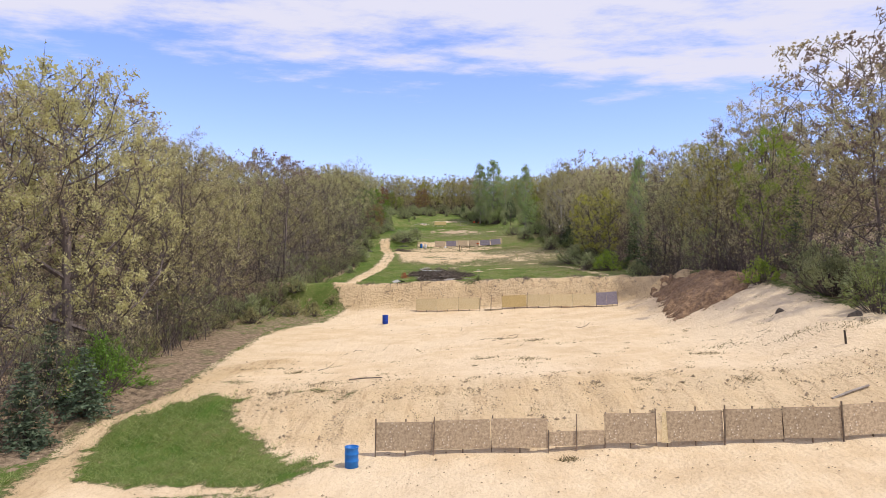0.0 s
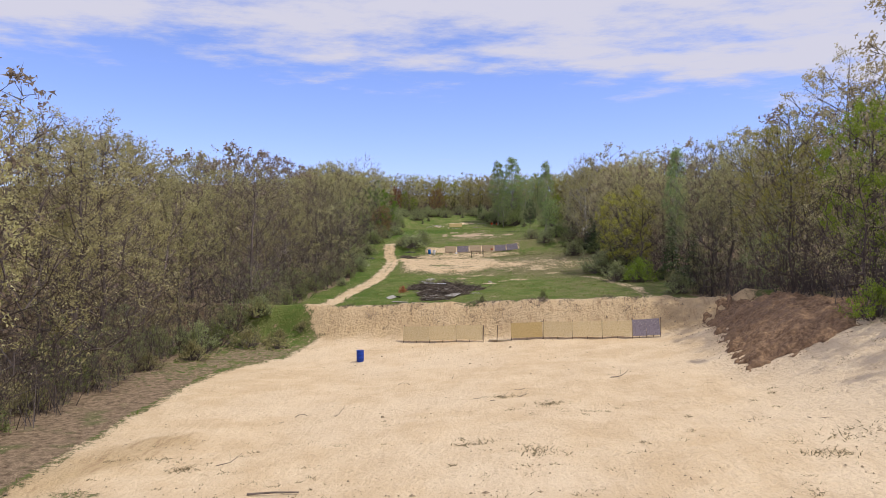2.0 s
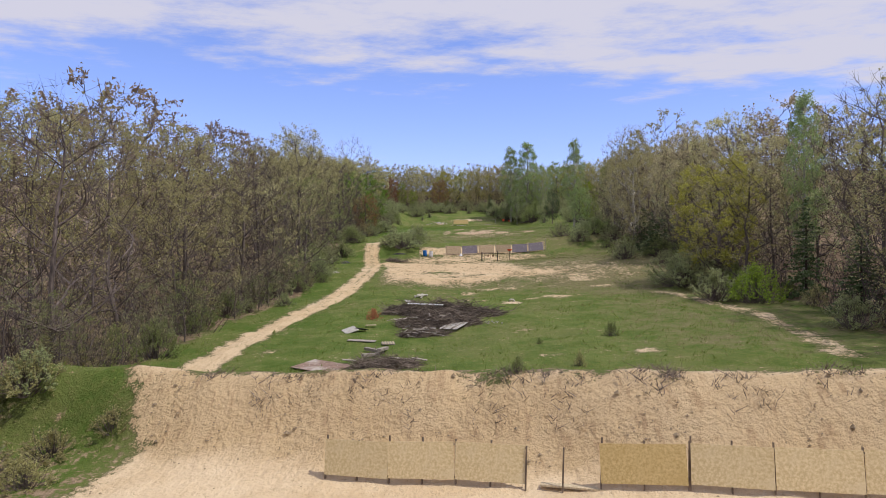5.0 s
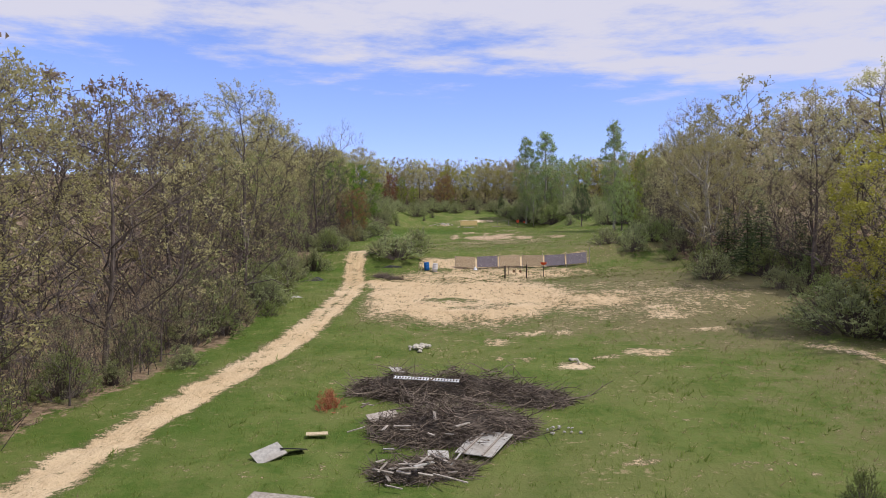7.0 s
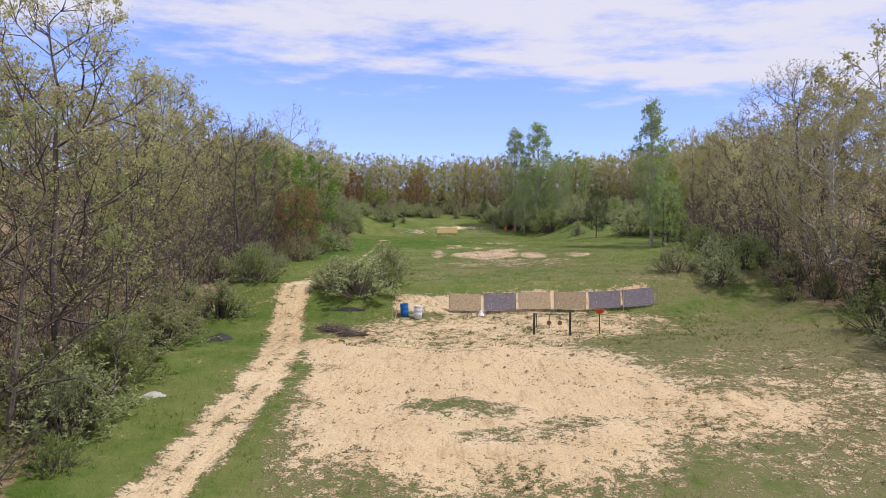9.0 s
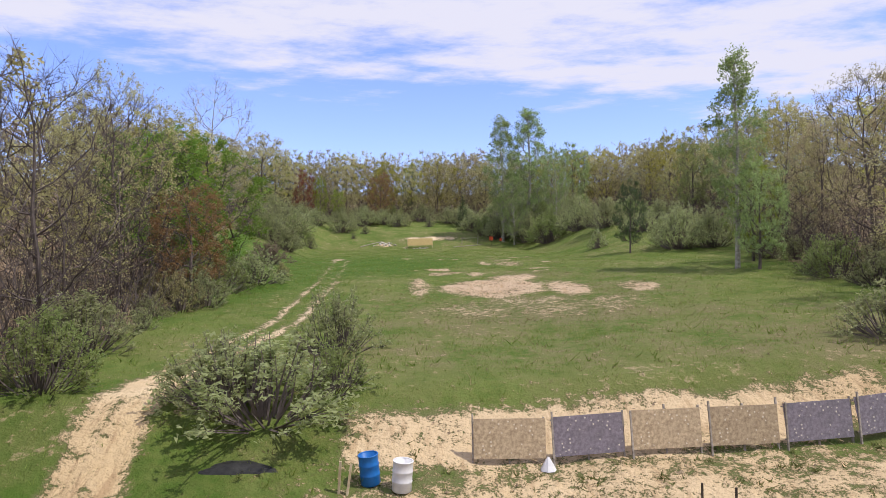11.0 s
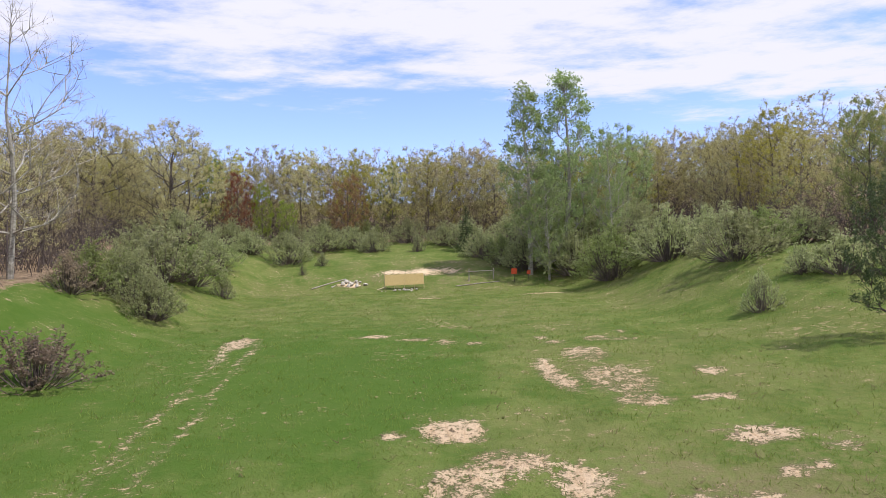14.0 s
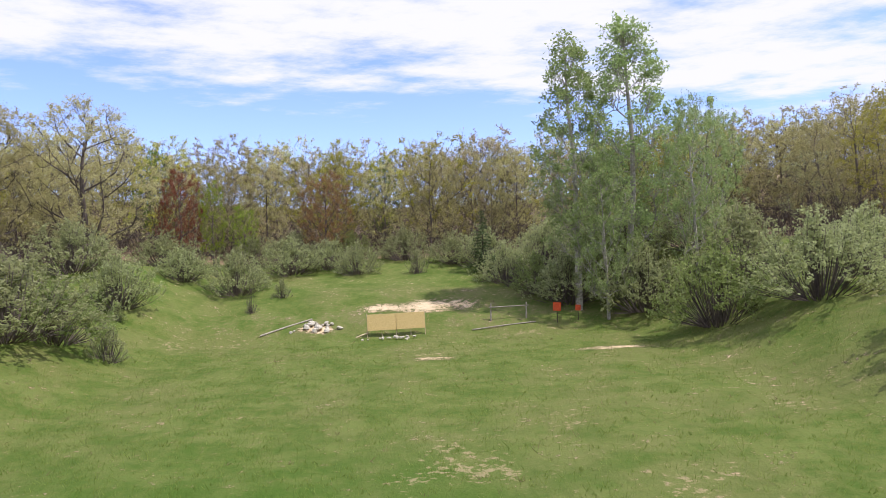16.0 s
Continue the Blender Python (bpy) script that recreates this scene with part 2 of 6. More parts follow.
GRASS = leafy("grass_blades", (0.15, 0.215, 0.04), (0.27, 0.335, 0.085), hue=0.0)


def ground_material():
    m, nt, b = material("valley_ground", 0.95)
    b.inputs["Specular IOR Level"].default_value = 0.1
    p = place(nt)

    def attribute(name):
        n = nt.nodes.new("ShaderNodeAttribute")
        n.attribute_name = name
        return n.outputs["Fac"]
    n_big = noise_of(nt, p, 0.07, 4.0)
    n_mid = noise_of(nt, p, 0.45, 5.0, 0.6)
    n_fine = noise_of(nt, p, 2.6, 6.0, 0.7)
    n_grit = noise_of(nt, p, 11.0, 3.0, 0.7)
    n_wide = noise_of(nt, p, 0.16, 5.0, 0.65)
    grass = mix(nt, remap(nt, n_mid, 0.40, 0.60), (0.080, 0.130, 0.025), (0.138, 0.178, 0.048))
    grass = mix(nt, remap(nt, n_fine, 0.38, 0.68, 0, 0.6), grass, (0.17, 0.18, 0.055))
    grass = mix(nt, remap(nt, n_grit, 0.50, 0.72, 0, 0.3), grass, (0.055, 0.09, 0.016))
    grass = mix(nt, remap(nt, n_wide, 0.44, 0.60, 0, 0.6), grass, (0.165, 0.172, 0.062))
    streak = nt.nodes.new("ShaderNodeMapping")
    streak.inputs["Scale"].default_value = (3.0, 0.45, 1.0)
    link(nt, p, streak.inputs["Vector"])
    n_run = noise_of(nt, streak.outputs[0], 1.0, 6.0, 0.7)
    grass = mix(nt, remap(nt, n_run, 0.50, 0.70, 0, 0.25), grass, (0.05, 0.085, 0.014))
    dryness = maths(nt, "ADD", attribute("dry"), maths(nt, "ADD", maths(nt, "MULTIPLY", maths(nt, "SUBTRACT", n_mid, 0.5), 1.1), maths(nt, "MULTIPLY", maths(nt, "SUBTRACT", n_fine, 0.5), 0.9)))
    grass = mix(nt, remap(nt, maths(nt, "ADD", attribute("dry"), maths(nt, "MULTIPLY", maths(nt, "SUBTRACT", n_mid, 0.5), 0.9)), 0.14, -0.5, 0, 0.9), grass, mix(nt, n_fine, (0.045, 0.105, 0.012), (0.085, 0.145, 0.024)))
    grass = mix(nt, remap(nt, dryness, 0.30, 0.80, 0, 0.85), grass, (0.185, 0.16, 0.085))
    grass = mix(nt, remap(nt, maths(nt, "ADD", attribute("sand"), maths(nt, "MULTIPLY", maths(nt, "SUBTRACT", n_fine, 0.5), 1.0)), 0.12, 0.5, 0, 0.5), grass, (0.20, 0.18, 0.095))
    bare = maths(nt, "MULTIPLY", remap(nt, maths(nt, "MULTIPLY", n_wide, n_fine), 0.335, 0.40), 0.7)
    grass = mix(nt, bare, grass, (0.36, 0.29, 0.17))
    litter = mix(nt, remap(nt, n_fine, 0.3, 0.7), (0.10, 0.070, 0.046), (0.36, 0.265, 0.18))
    litter = mix(nt, remap(nt, n_grit, 0.52, 0.66, 0, 0.6), litter, (0.38, 0.285, 0.195))
    litter = mix(nt, remap(nt, n_mid, 0.54, 0.68, 0, 0.6), litter, (0.11, 0.14, 0.045))
    soft = maths(nt, "ADD", maths(nt, "MULTIPLY", maths(nt, "SUBTRACT", n_mid, 0.5), 0.9), maths(nt, "MULTIPLY", maths(nt, "SUBTRACT", n_fine, 0.5), 1.3))
    fleck = maths(nt, "ADD", maths(nt, "MULTIPLY", maths(nt, "SUBTRACT", n_mid, 0.5), 1.2), maths(nt, "ADD", maths(nt, "MULTIPLY", maths(nt, "SUBTRACT", n_fine, 0.5), 2.2), maths(nt, "MULTIPLY", maths(nt, "SUBTRACT", n_grit, 0.5), 1.6)))
    is_litter = remap(nt, maths(nt, "ADD", attribute("litter"), soft), 0.42, 0.62)
    colour = mix(nt, is_litter, grass, litter)
    xyz = nt.nodes.new("ShaderNodeSeparateXYZ")
    link(nt, p, xyz.inputs[0])
    soil = mix(nt, remap(nt, xyz.outputs[1], 166, 184), (0.54, 0.385, 0.205), (0.46, 0.34, 0.245))      # yellower sand below, greyer pink above
    sand = mix(nt, remap(nt, n_mid, 0.3, 0.7), (0.64, 0.48, 0.30), (0.75, 0.595, 0.40))
    sand = mix(nt, remap(nt, n_big, 0.45, 0.62, 0, 0.6), sand, (0.76, 0.62, 0.44))
    sand = mix(nt, remap(nt, n_fine, 0.56, 0.78, 0, 0.55), sand, (0.40, 0.28, 0.165))
    sand = mix(nt, maths(nt, "MULTIPLY", remap(nt, n_grit, 0.60, 0.74, 0, 0.8), attribute("rough")), sand, (0.24, 0.165, 0.095))
    sand = mix(nt, maths(nt, "MULTIPLY", attribute("rough"), 0.65), sand, soil)
    scuff = noise_of(nt, p, 1.3, 6.0, 0.75)
    sand = mix(nt, remap(nt, scuff, 0.58, 0.70, 0, 0.35), sand, (0.43, 0.32, 0.20))
    sand = mix(nt, maths(nt, "MULTIPLY", remap(nt, n_run, 0.50, 0.66, 0, 0.75), maths(nt, "ADD", attribute("rough"), 0.15)), sand, (0.45, 0.31, 0.18))
    sand = mix(nt, remap(nt, n_grit, 0.58, 0.72, 0, 0.4), sand, (0.40, 0.30, 0.19))
    is_sand = remap(nt, maths(nt, "ADD", attribute("sand"), fleck), 0.36, 0.66)
    colour = mix(nt, is_sand, colour, sand)
    link(nt, colour, b.inputs["Base Color"])
    lumpy = maths(nt, "ADD", maths(nt, "MULTIPLY", attribute("rough"), 0.9), 0.5)
    relief = maths(nt, "ADD", maths(nt, "MULTIPLY", n_fine, lumpy), maths(nt, "MULTIPLY", n_grit, 0.4))
    dents = noise_of(nt, p, 4.5, 2.0, 0.5)
    relief = maths(nt, "ADD", relief, maths(nt, "MULTIPLY", dents, maths(nt, "MULTIPLY", is_sand, 0.7)))
    bump(nt, b, relief, 0.8, 0.2)
    return m


GROUND = ground_material()

# ---- mesh helpers ----
class Build:
    """Collects vertices and faces for one mesh."""

    def __init__(self):
        self.v, self.f, self.n = [], [], 0

    def add(self, verts, faces):
        verts = np.asarray(verts, float).reshape(-1, 3)
        self.f.extend(tuple(int(i) + self.n for i in f) for f in faces)
        self.v.append(verts)
        self.n += len(verts)

    def box(self, size, m=None, bevel=0.0):
        x, y, z = (s / 2 for s in size)
        pts = [Vector((sx * x, sy * y, sz * z)) for sz in (-1, 1) for sx, sy in ((-1, -1), (1, -1), (1, 1), (-1, 1))]
        if m is not None:
            pts = [m @ p for p in pts]
        self.add([tuple(p) for p in pts], [(3, 2, 1, 0), (4, 5, 6, 7), (0, 1, 5, 4), (1, 2, 6, 5), (2, 3, 7, 6), (3, 0, 4, 7)])

    def tube(self, points, radii, sides=5, cap=True):
        pts = [np.asarray(p, float) for p in points]
        rings = []
        for i, p in enumerate(pts):
            d = pts[min(i + 1, len(pts) - 1)] - pts[max(i - 1, 0)]
            d = d / (np.linalg.norm(d) + 1e-9)
            a = np.cross(d, (0.0, 0.0, 1.0) if abs(d[2]) < 0.9 else (1.0, 0.0, 0.0))
            a /= np.linalg.norm(a)
            b = np.cross(d, a)
            for k in range(sides):
                w = 2 * math.pi * k / sides
                rings.append(p + radii[i] * (a * math.cos(w) + b * math.sin(w)))
        faces = []
        for i in range(len(pts) - 1):
            for k in range(sides):
                q, r = i * sides + k, i * sides + (k + 1) % sides
                faces.append((q, r, r + sides, q + sides))
        if cap:
            faces.append(tuple(range(sides)))
            faces.append(tuple(range(len(rings) - 1, len(rings) - 1 - sides, -1)))
        self.add(rings, faces)

    def lathe(self, profile, sides=20):
        """profile: rows of (radius, z)."""
        verts = [(r * math.cos(2 * math.pi * k / sides), r * math.sin(2 * math.pi * k / sides), z) for r, z in profile for k in range(sides)]
        faces = [(i * sides + k, i * sides + (k + 1) % sides, (i + 1) * sides + (k + 1) % sides, (i + 1) * sides + k)
                 for i in range(len(profile) - 1) for k in range(sides)]
        self.add(verts, faces)

    def mesh(self, name, *materials, flat=True):
        me = bpy.data.meshes.new(name)
        me.from_pydata(np.concatenate(self.v).tolist(), [], self.f)
        for m in materials:
            me.materials.append(m)
        if not flat:
            me.shade_smooth()
        me.update()
        return me


def part(name, build, mat, parent, label="", flat=True, m=None):
    me = build if isinstance(build, bpy.types.Mesh) else build.mesh(name, mat, flat=flat)
    ob = new(name, me)
    ob.parent = parent
    if m is not None:
        ob.matrix_basis = m
    if label:
        ob["label"] = label
    return ob


def thing(name, label, category, m, group="", kind=""):
    ob = new(name)
    ob.empty_display_size = 0.3
    ob.matrix_basis = m
    return tagged(ob, label, category, group, kind)


def on_ground(x, y, turn=0.0, sink=0.0):
    return pose(x, y, ground(x, y) - sink, 0, 0, turn)


# ---- zones of the valley floor ----
WOODS_LEFT = [(-60, -21), (30, -21.5), (40, -20.5), (47, -20.5), (57, -21), (64, -22), (76, -22.5), (80, -20), (86, -18.5), (94, -20), (110, -19.5),
              (117, -18.6), (127, -17.4), (134, -18), (150, -22), (160, -21), (175, -21), (190, -22), (210, -27), (235, -31), (258, -37), (300, -42), (500, -42)]
WOODS_RIGHT = [(-60, 34), (30, 31), (40, 28), (46, 27.2), (52, 26), (58, 25.4), (66, 25.4), (72, 26.4), (76, 27.5), (80, 28), (90, 30), (99, 28), (108, 29), (114, 29), (120, 26),
               (127, 25), (145, 26), (150, 28), (157, 25), (163, 21), (175, 23), (190, 25), (200, 26), (214, 32), (226, 35), (240, 36),
               (255, 35), (300, 42), (500, 42)]
SAND_LEFT = [(-60, -12), (10, -10), (22, -16.8), (27.4, -17.4), (31, -18.3), (34.4, -18.6), (36.5, -17.4), (38, -16.0), (40, -15.1), (46, -15.4), (53, -16.1), (66, -16.4), (70, -14.5), (73, -12.7), (77, -12.2), (81, -11.2)]
SAND_RIGHT = [(-60, 28), (20, 28), (40, 26.2), (48, 25.4), (54, 24.6), (66, 24.4), (71, 24.6), (74, 25.5), (77, 26), (82, 26)]
ROAD = [(-10.2, 79.0), (-12.6, 82.5), (-15.4, 91.0), (-15.2, 98.0), (-15.0, 106.0), (-13.9, 117.0), (-12.8, 127.0), (-12.4, 137.0), (-12.6, 142.0), (-13.1, 148.0), (-14.2, 154.5), (-15.4, 161.0),
        (-15.0, 166.0), (-13.6, 173.0), (-12.7, 179.0), (-12.9, 188.0), (-12.8, 196.0), (-13.2, 207.0), (-13.7, 216.0), (-14.6, 228.0)]


def from_line(x, y, line):
    best = np.full(np.shape(x), 1e9)
    for (ax, ay), (bx, by) in zip(line[:-1], line[1:]):
        dx, dy = bx - ax, by - ay
        u = np.clip(((x - ax) * dx + (y - ay) * dy) / (dx * dx + dy * dy), 0, 1)
        best = np.minimum(best, np.hypot(x - ax - u * dx, y - ay - u * dy))
    return best


def blob(x, y, cx, cy, rx, ry, turn=0.0):
    c, s = math.cos(radians(turn)), math.sin(radians(turn))
    u, v = (x - cx) * c + (y - cy) * s, -(x - cx) * s + (y - cy) * c
    return 1 - smooth(0.55, 1.25, np.hypot(u / rx, v / ry))


def region(x, y, outline):
    """Metres inside a closed outline; negative outside."""
    odd = np.zeros(np.shape(x), bool)
    ring = outline + outline[:1]
    for (ax, ay), (bx, by) in zip(ring[:-1], ring[1:]):
        cross = (ay > y) != (by > y)
        odd ^= cross & (x < (bx - ax) * (y - ay) / ((by - ay) or 1e-9) + ax)
    return np.where(odd, 1, -1) * from_line(x, y, ring)


WEDGE = [(-16.2, 30.4), (-17.3, 33.9), (-16.8, 36.0), (-15.2, 37.4), (-13.4, 38.2), (-11.2, 38.5), (-11.4, 36.0), (-10.2, 34.0), (-8.0, 31.9), (-5.2, 29.4), (-6.6, 27.4), (-11.3, 28.4), (-15.2, 28.9)]
# bare patches of the upper terrace: x, y, half length, half width, strength
UPPER = [(0.3, 191.5, 4.3, 5.0, 0.92), (2.6, 197.0, 2.2, 2.6, 0.8), (5.6, 189.5, 1.6, 4.2, 0.82), (10.4, 188.0, 1.5, 2.2, 0.68), (-5.2, 192.8, 0.9, 5.5, 0.6), (-3.2, 205.6, 1.2, 1.3, 0.72),
         (-1.8, 202.5, 1.3, 1.3, 0.72), (-5.3, 205.3, 0.5, 0.5, 0.6), (-3.3, 200.8, 1.2, 1.5, 0.6), (-0.2, 200.5, 0.8, 1.5, 0.7), (1.9, 213.3, 0.6, 4.2, 0.68), (4.3, 217.5, 1.2, 2.4, 0.55)]
UPPER += [(4.0, 211.5, 1.8, 3.5, 0.5), (3.9, 207.8, 1.3, 1.0, 0.62), (8.1, 211.8, 0.5, 1.2, 0.6), (6.6, 207.6, 1.0, 0.6, 0.62), (6.0, 202.9, 1.2, 0.9, 0.72), (5.5, 200.0, 0.9, 0.6, 0.68),
          (7.4, 201.5, 0.9, 0.4, 0.6), (7.0, 181.2, 0.7, 0.5, 0.6), (2.1, 179.4, 0.8, 0.5, 0.6), (-0.9, 181.3, 0.8, 0.6, 0.55), (3.8, 178.6, 0.7, 0.6, 0.55), (2.0, 182.0, 8.0, 4.0, 0.36)]
UPPER += [(-6.8, 227.1, 1.2, 0.7, 0.58), (-4.1, 225.3, 1.1, 1.0, 0.6), (-2.4, 223.9, 0.7, 1.0, 0.58), (3.3, 223.8, 0.6, 0.6, 0.56), (3.6, 221.5, 0.7, 0.8, 0.58), (6.1, 221.7, 1.0, 1.0, 0.6),
          (7.4, 221.1, 0.9, 0.6, 0.58), (8.0, 223.8, 0.5, 0.7, 0.54), (-0.7, 222.7, 0.6, 0.6, 0.52), (-14.9, 226.2, 1.0, 2.6, 0.66)]


# small bare patches in the grass below it
LOWER = [(0.5, 125.3, 1.0, 1.3, 0.60), (0.5, 121.0, 0.5, 0.5, 0.58), (2.0, 120.7, 0.6, 0.6, 0.62), (4.7, 119.1, 1.0, 1.1, 0.72), (9.1, 121.5, 1.6, 1.2, 0.60), (13.0, 131.9, 2.2, 1.5, 0.58), (10.5, 141.4, 1.6, 1.6, 0.60), (6.6, 120.9, 0.9, 0.4, 0.54), (-7.6, 131.0, 0.7, 0.6, 0.58), (8.7, 128.4, 1.1, 0.6, 0.53), (2.7, 127.3, 1.3, 0.7, 0.50), (14.4, 127.7, 1.6, 0.8, 0.50),
         (11.8, 122.7, 0.9, 0.5, 0.53), (-6.6, 121.2, 0.4, 0.3, 0.48), (5.0, 127.0, 1.0, 0.6, 0.50), (13.2, 134.0, 1.6, 1.0, 0.53), (10.7, 136.9, 2.0, 1.2, 0.53), (-1.2, 125.6, 0.8, 0.4, 0.48), (-12.2, 98.1, 0.5, 0.8, 0.60), (5.4, 104.6, 0.6, 0.4, 0.53), (6.1, 94.9, 0.9, 0.5, 0.53), (12.0, 95.5, 1.2, 1.0, 0.56), (8.8, 122.3, 0.9, 0.9, 0.53)]


def patches(x, y, rows):
    out = np.zeros(np.shape(x))
    for cx, cy, rx, ry, k in rows:
        out = np.maximum(out, k * blob(x, y, cx, cy, rx, ry))
    return out


def zones(x, y):
    x, y = np.asarray(x, float), np.asarray(y, float)
    xc = np.clip(x, -25, 25)
    ye = y + table(SLANT, y) * xc
    left, right = table(SAND_LEFT, y), table(SAND_RIGHT, y)
    sand = 1.25 * smooth(-1.2, 1.2, x - left) * smooth(-2.0, 2.0, right - x) * (1 - smooth(79.0, 80.4, ye))
    # the grass wedge beside the first path
    wedge = smooth(-1.3, 0.9, region(x, y, WEDGE) + 0.6 * wave(x, y, 0.7, 6.0) + 0.4 * wave(x, y, 0.3, 2.0))
    wedge = np.maximum(wedge, 0.72 * blob(x, y, -10.2, 24.6, 5.2, 2.8))
    sand = sand * (1 - smooth(0.12, 0.88, wedge))
    for bx, by, rx, ry in ((-5.6, 37.2, 1.6, 0.7), (-7.5, 38.5, 1.6, 0.6), (-12.5, 41.0, 1.5, 0.7)):
        sand = sand * (1 - 0.55 * blob(x, y, bx, by, rx, ry))
    road = from_line(x, y, ROAD)
    wide = np.interp(y, [80, 120, 160, 170], [0.95, 1.0, 0.95, 0.95])
    track = 1.08 - 1.08 * smooth(wide * 0.5, wide * 1.6, road + 0.25 * wave(x, y, 1.1, 5.0))
    track = track * (1 - (0.25 + 0.25 * smooth(110, 145, y)) * (1 - smooth(0.05, 0.5, road + 0.15 * wave(x, y, 0.9, 1.0))))
    ruts = np.interp(y, [165, 176, 194, 200, 210, 217, 223, 229], [0.7, 0.75, 0.55, 0.36, 0.32, 0.3, 0.5, 0.25]) * (1 - smooth(0.1, 0.5, np.abs(road - 0.68)))
    track = np.where(y < 166, track, ruts)
    pad = np.maximum(blob(x, y, -2.2, 142.0, 10.2, 12.3), blob(x, y, -9.2, 149.5, 5.0, 4.5))
    pad = 1.08 * pad * (1 - 0.62 * blob(x, y, -3.2, 138.9, 3.4, 1.4, -8)) * (1 - 0.5 * blob(x, y, 2.6, 137.0, 4.2, 1.1, 4)) * (1 - 0.55 * blob(x, y, -1.6, 135.7, 2.4, 0.9))
    pad = pad * (1 - 0.75 * (1 - smooth(0.3, 1.1, from_line(x, y, [(-11.0, 130.0), (-10.9, 138.8), (-11.5, 145.0), (-12.2, 149.0)]))))
    pad = pad * (1 - 0.45 * blob(x, y, -7.2, 152.5, 3.0, 1.6, 10)) * (1 - 0.35 * blob(x, y, -3.5, 149.8, 2.6, 1.0))
    pad = np.maximum(pad, 0.72 * blob(x, y, 6.5, 138.0, 7.0, 3.6, 4))
    toe = 0.7 * blob(x, y, 0.5, 156.0, 12.5, 5.5, 6)
    face = 0.85 * smooth(160.2, 161.0, ye) * (1 - smooth(162.8, 163.8, ye)) * smooth(-8.6, -7.0, x) * (1 - smooth(11.0, 12.2, x))
    upper = patches(x, y, UPPER)
    far = np.maximum(0.72 * blob(x, y, -2.6, 266.4, 5.2, 1.5), 0.6 * blob(x, y, 9.3, 252.5, 2.6, 0.8))
    far = np.maximum(far, np.maximum(0.62 * blob(x, y, -2.2, 252.0, 1.6, 0.7), 0.7 * blob(x, y, -11.0, 262.8, 1.6, 0.9)))
    walk_right = 0.5 * (1 - smooth(0.5, 1.1, from_line(x, y, [(19.0, 122.5), (20.5, 120.5), (23.5, 108.0), (23.0, 99.0), (22.0, 92.0)])))
    flecks = 0.40 * blob(x, y, 11.0, 139.0, 12.0, 10.0)
    sand = np.maximum.reduce([sand, patches(x, y, LOWER), track, pad, toe, face, upper, far, walk_right, flecks])
    woods = np.maximum(smooth(-2.5, 1.5, table(WOODS_LEFT, y) - x), smooth(-2.0, 2.0, x - table(WOODS_RIGHT, y)))
    woods = np.maximum(woods, smooth(286, 294, y))
    strip = smooth(-0.5, 1.0, left - x) * smooth(26, 34, y) * (1 - smooth(78, 86, y)) * np.interp(y, [40, 58, 66, 80], [0.95, 0.8, 0.62, 0.5])
    lip = 0.55 * blob(x, ye, -0.5, 79.9, 13.0, 1.1)
    litter = np.maximum(np.maximum(woods, strip), lip * smooth(79.0, 79.6, ye))
    weedy = np.maximum.reduce([blob(x, y, 2.2, 78.8, 1.2, 0.6), blob(x, y, 5.9, 78.0, 1.5, 0.6), blob(x, y, 8.6, 77.2, 1.0, 0.7)])
    sand, litter = sand * (1 - 0.45 * weedy), np.maximum(litter, 0.5 * weedy)
    dry = 0.14 + 0.4 * smooth(4, 18, x) * smooth(85, 100, y) * (1 - smooth(165, 175, y)) + 0.35 * blob(x, y, 4, 172, 30, 8)
    dry = dry + 0.45 * np.maximum(blob(x, y, 1.0, 190, 17, 14), blob(x, y, 6.0, 140, 24, 17)) + 0.3 * blob(x, y, 0, 266, 30, 6)
    dry = dry - 0.32 * blob(x + 1.2 * wave(x, y, 2.3, 2.0), y + 1.5 * wave(x, y, 2.0, 4.0), -6.3, 213.3, 5.6, 8.6) + 0.2 * blob(x, y, 4, 209, 10, 14) - 0.2 * blob(x, y, -9, 100, 9, 15) - 0.2 * blob(x, y, -20, 271, 14, 5)
    dry = dry - (0.15 + 0.35 * (1 - smooth(-5, 5, x))) * smooth(178, 200, y) * (1 - 0.9 * smooth(224, 242, y))
    dry = dry - 0.25 * (1 - smooth(-13, -9, x)) * smooth(100, 112, y) * (1 - smooth(190, 200, y))
    near_face = 0.6 * smooth(30.5, 31.5, ye) * (1 - smooth(37, 40, ye)) + 0.9 * smooth(76.2, 77.0, ye) * (1 - smooth(79.5, 80.0, ye)) + 0.6 * smooth(150, 156, ye) * (1 - smooth(163, 165, ye))
    rough = np.clip(near_face + 1.0 * upper + 0.1 + 0.65 * pad + 0.35 * track, 0, 1)
    path = from_line(x, y, [(-16.5, 18.0), (-17.4, 26.0), (-17.0, 34.0), (-15.5, 41.0), (-12.0, 48.0)])
    rough = np.clip(rough + 0.9 * (1 - smooth(0.5, 2.4, path)), 0, 1)
    dry = dry + 0.45 * blob(x, y, -8.6, 33.0, 3.0, 4.5) - 0.3 * wedge * (y < 45)
    return sand, litter, np.clip(dry, -0.6, 1), rough


def spread(inner_a, inner_b, step, outer_a, outer_b):
    core = list(np.arange(inner_a, inner_b + step / 2, step))
    low, high, s = [], [], step
    v = inner_a
    while v > outer_a:
        s *= 1.16
        v -= s
        low.append(v)
    v, s = inner_b, step
    while v < outer_b:
        s *= 1.16
        v += s
        high.append(v)
    return np.array(low[::-1] + core + high)


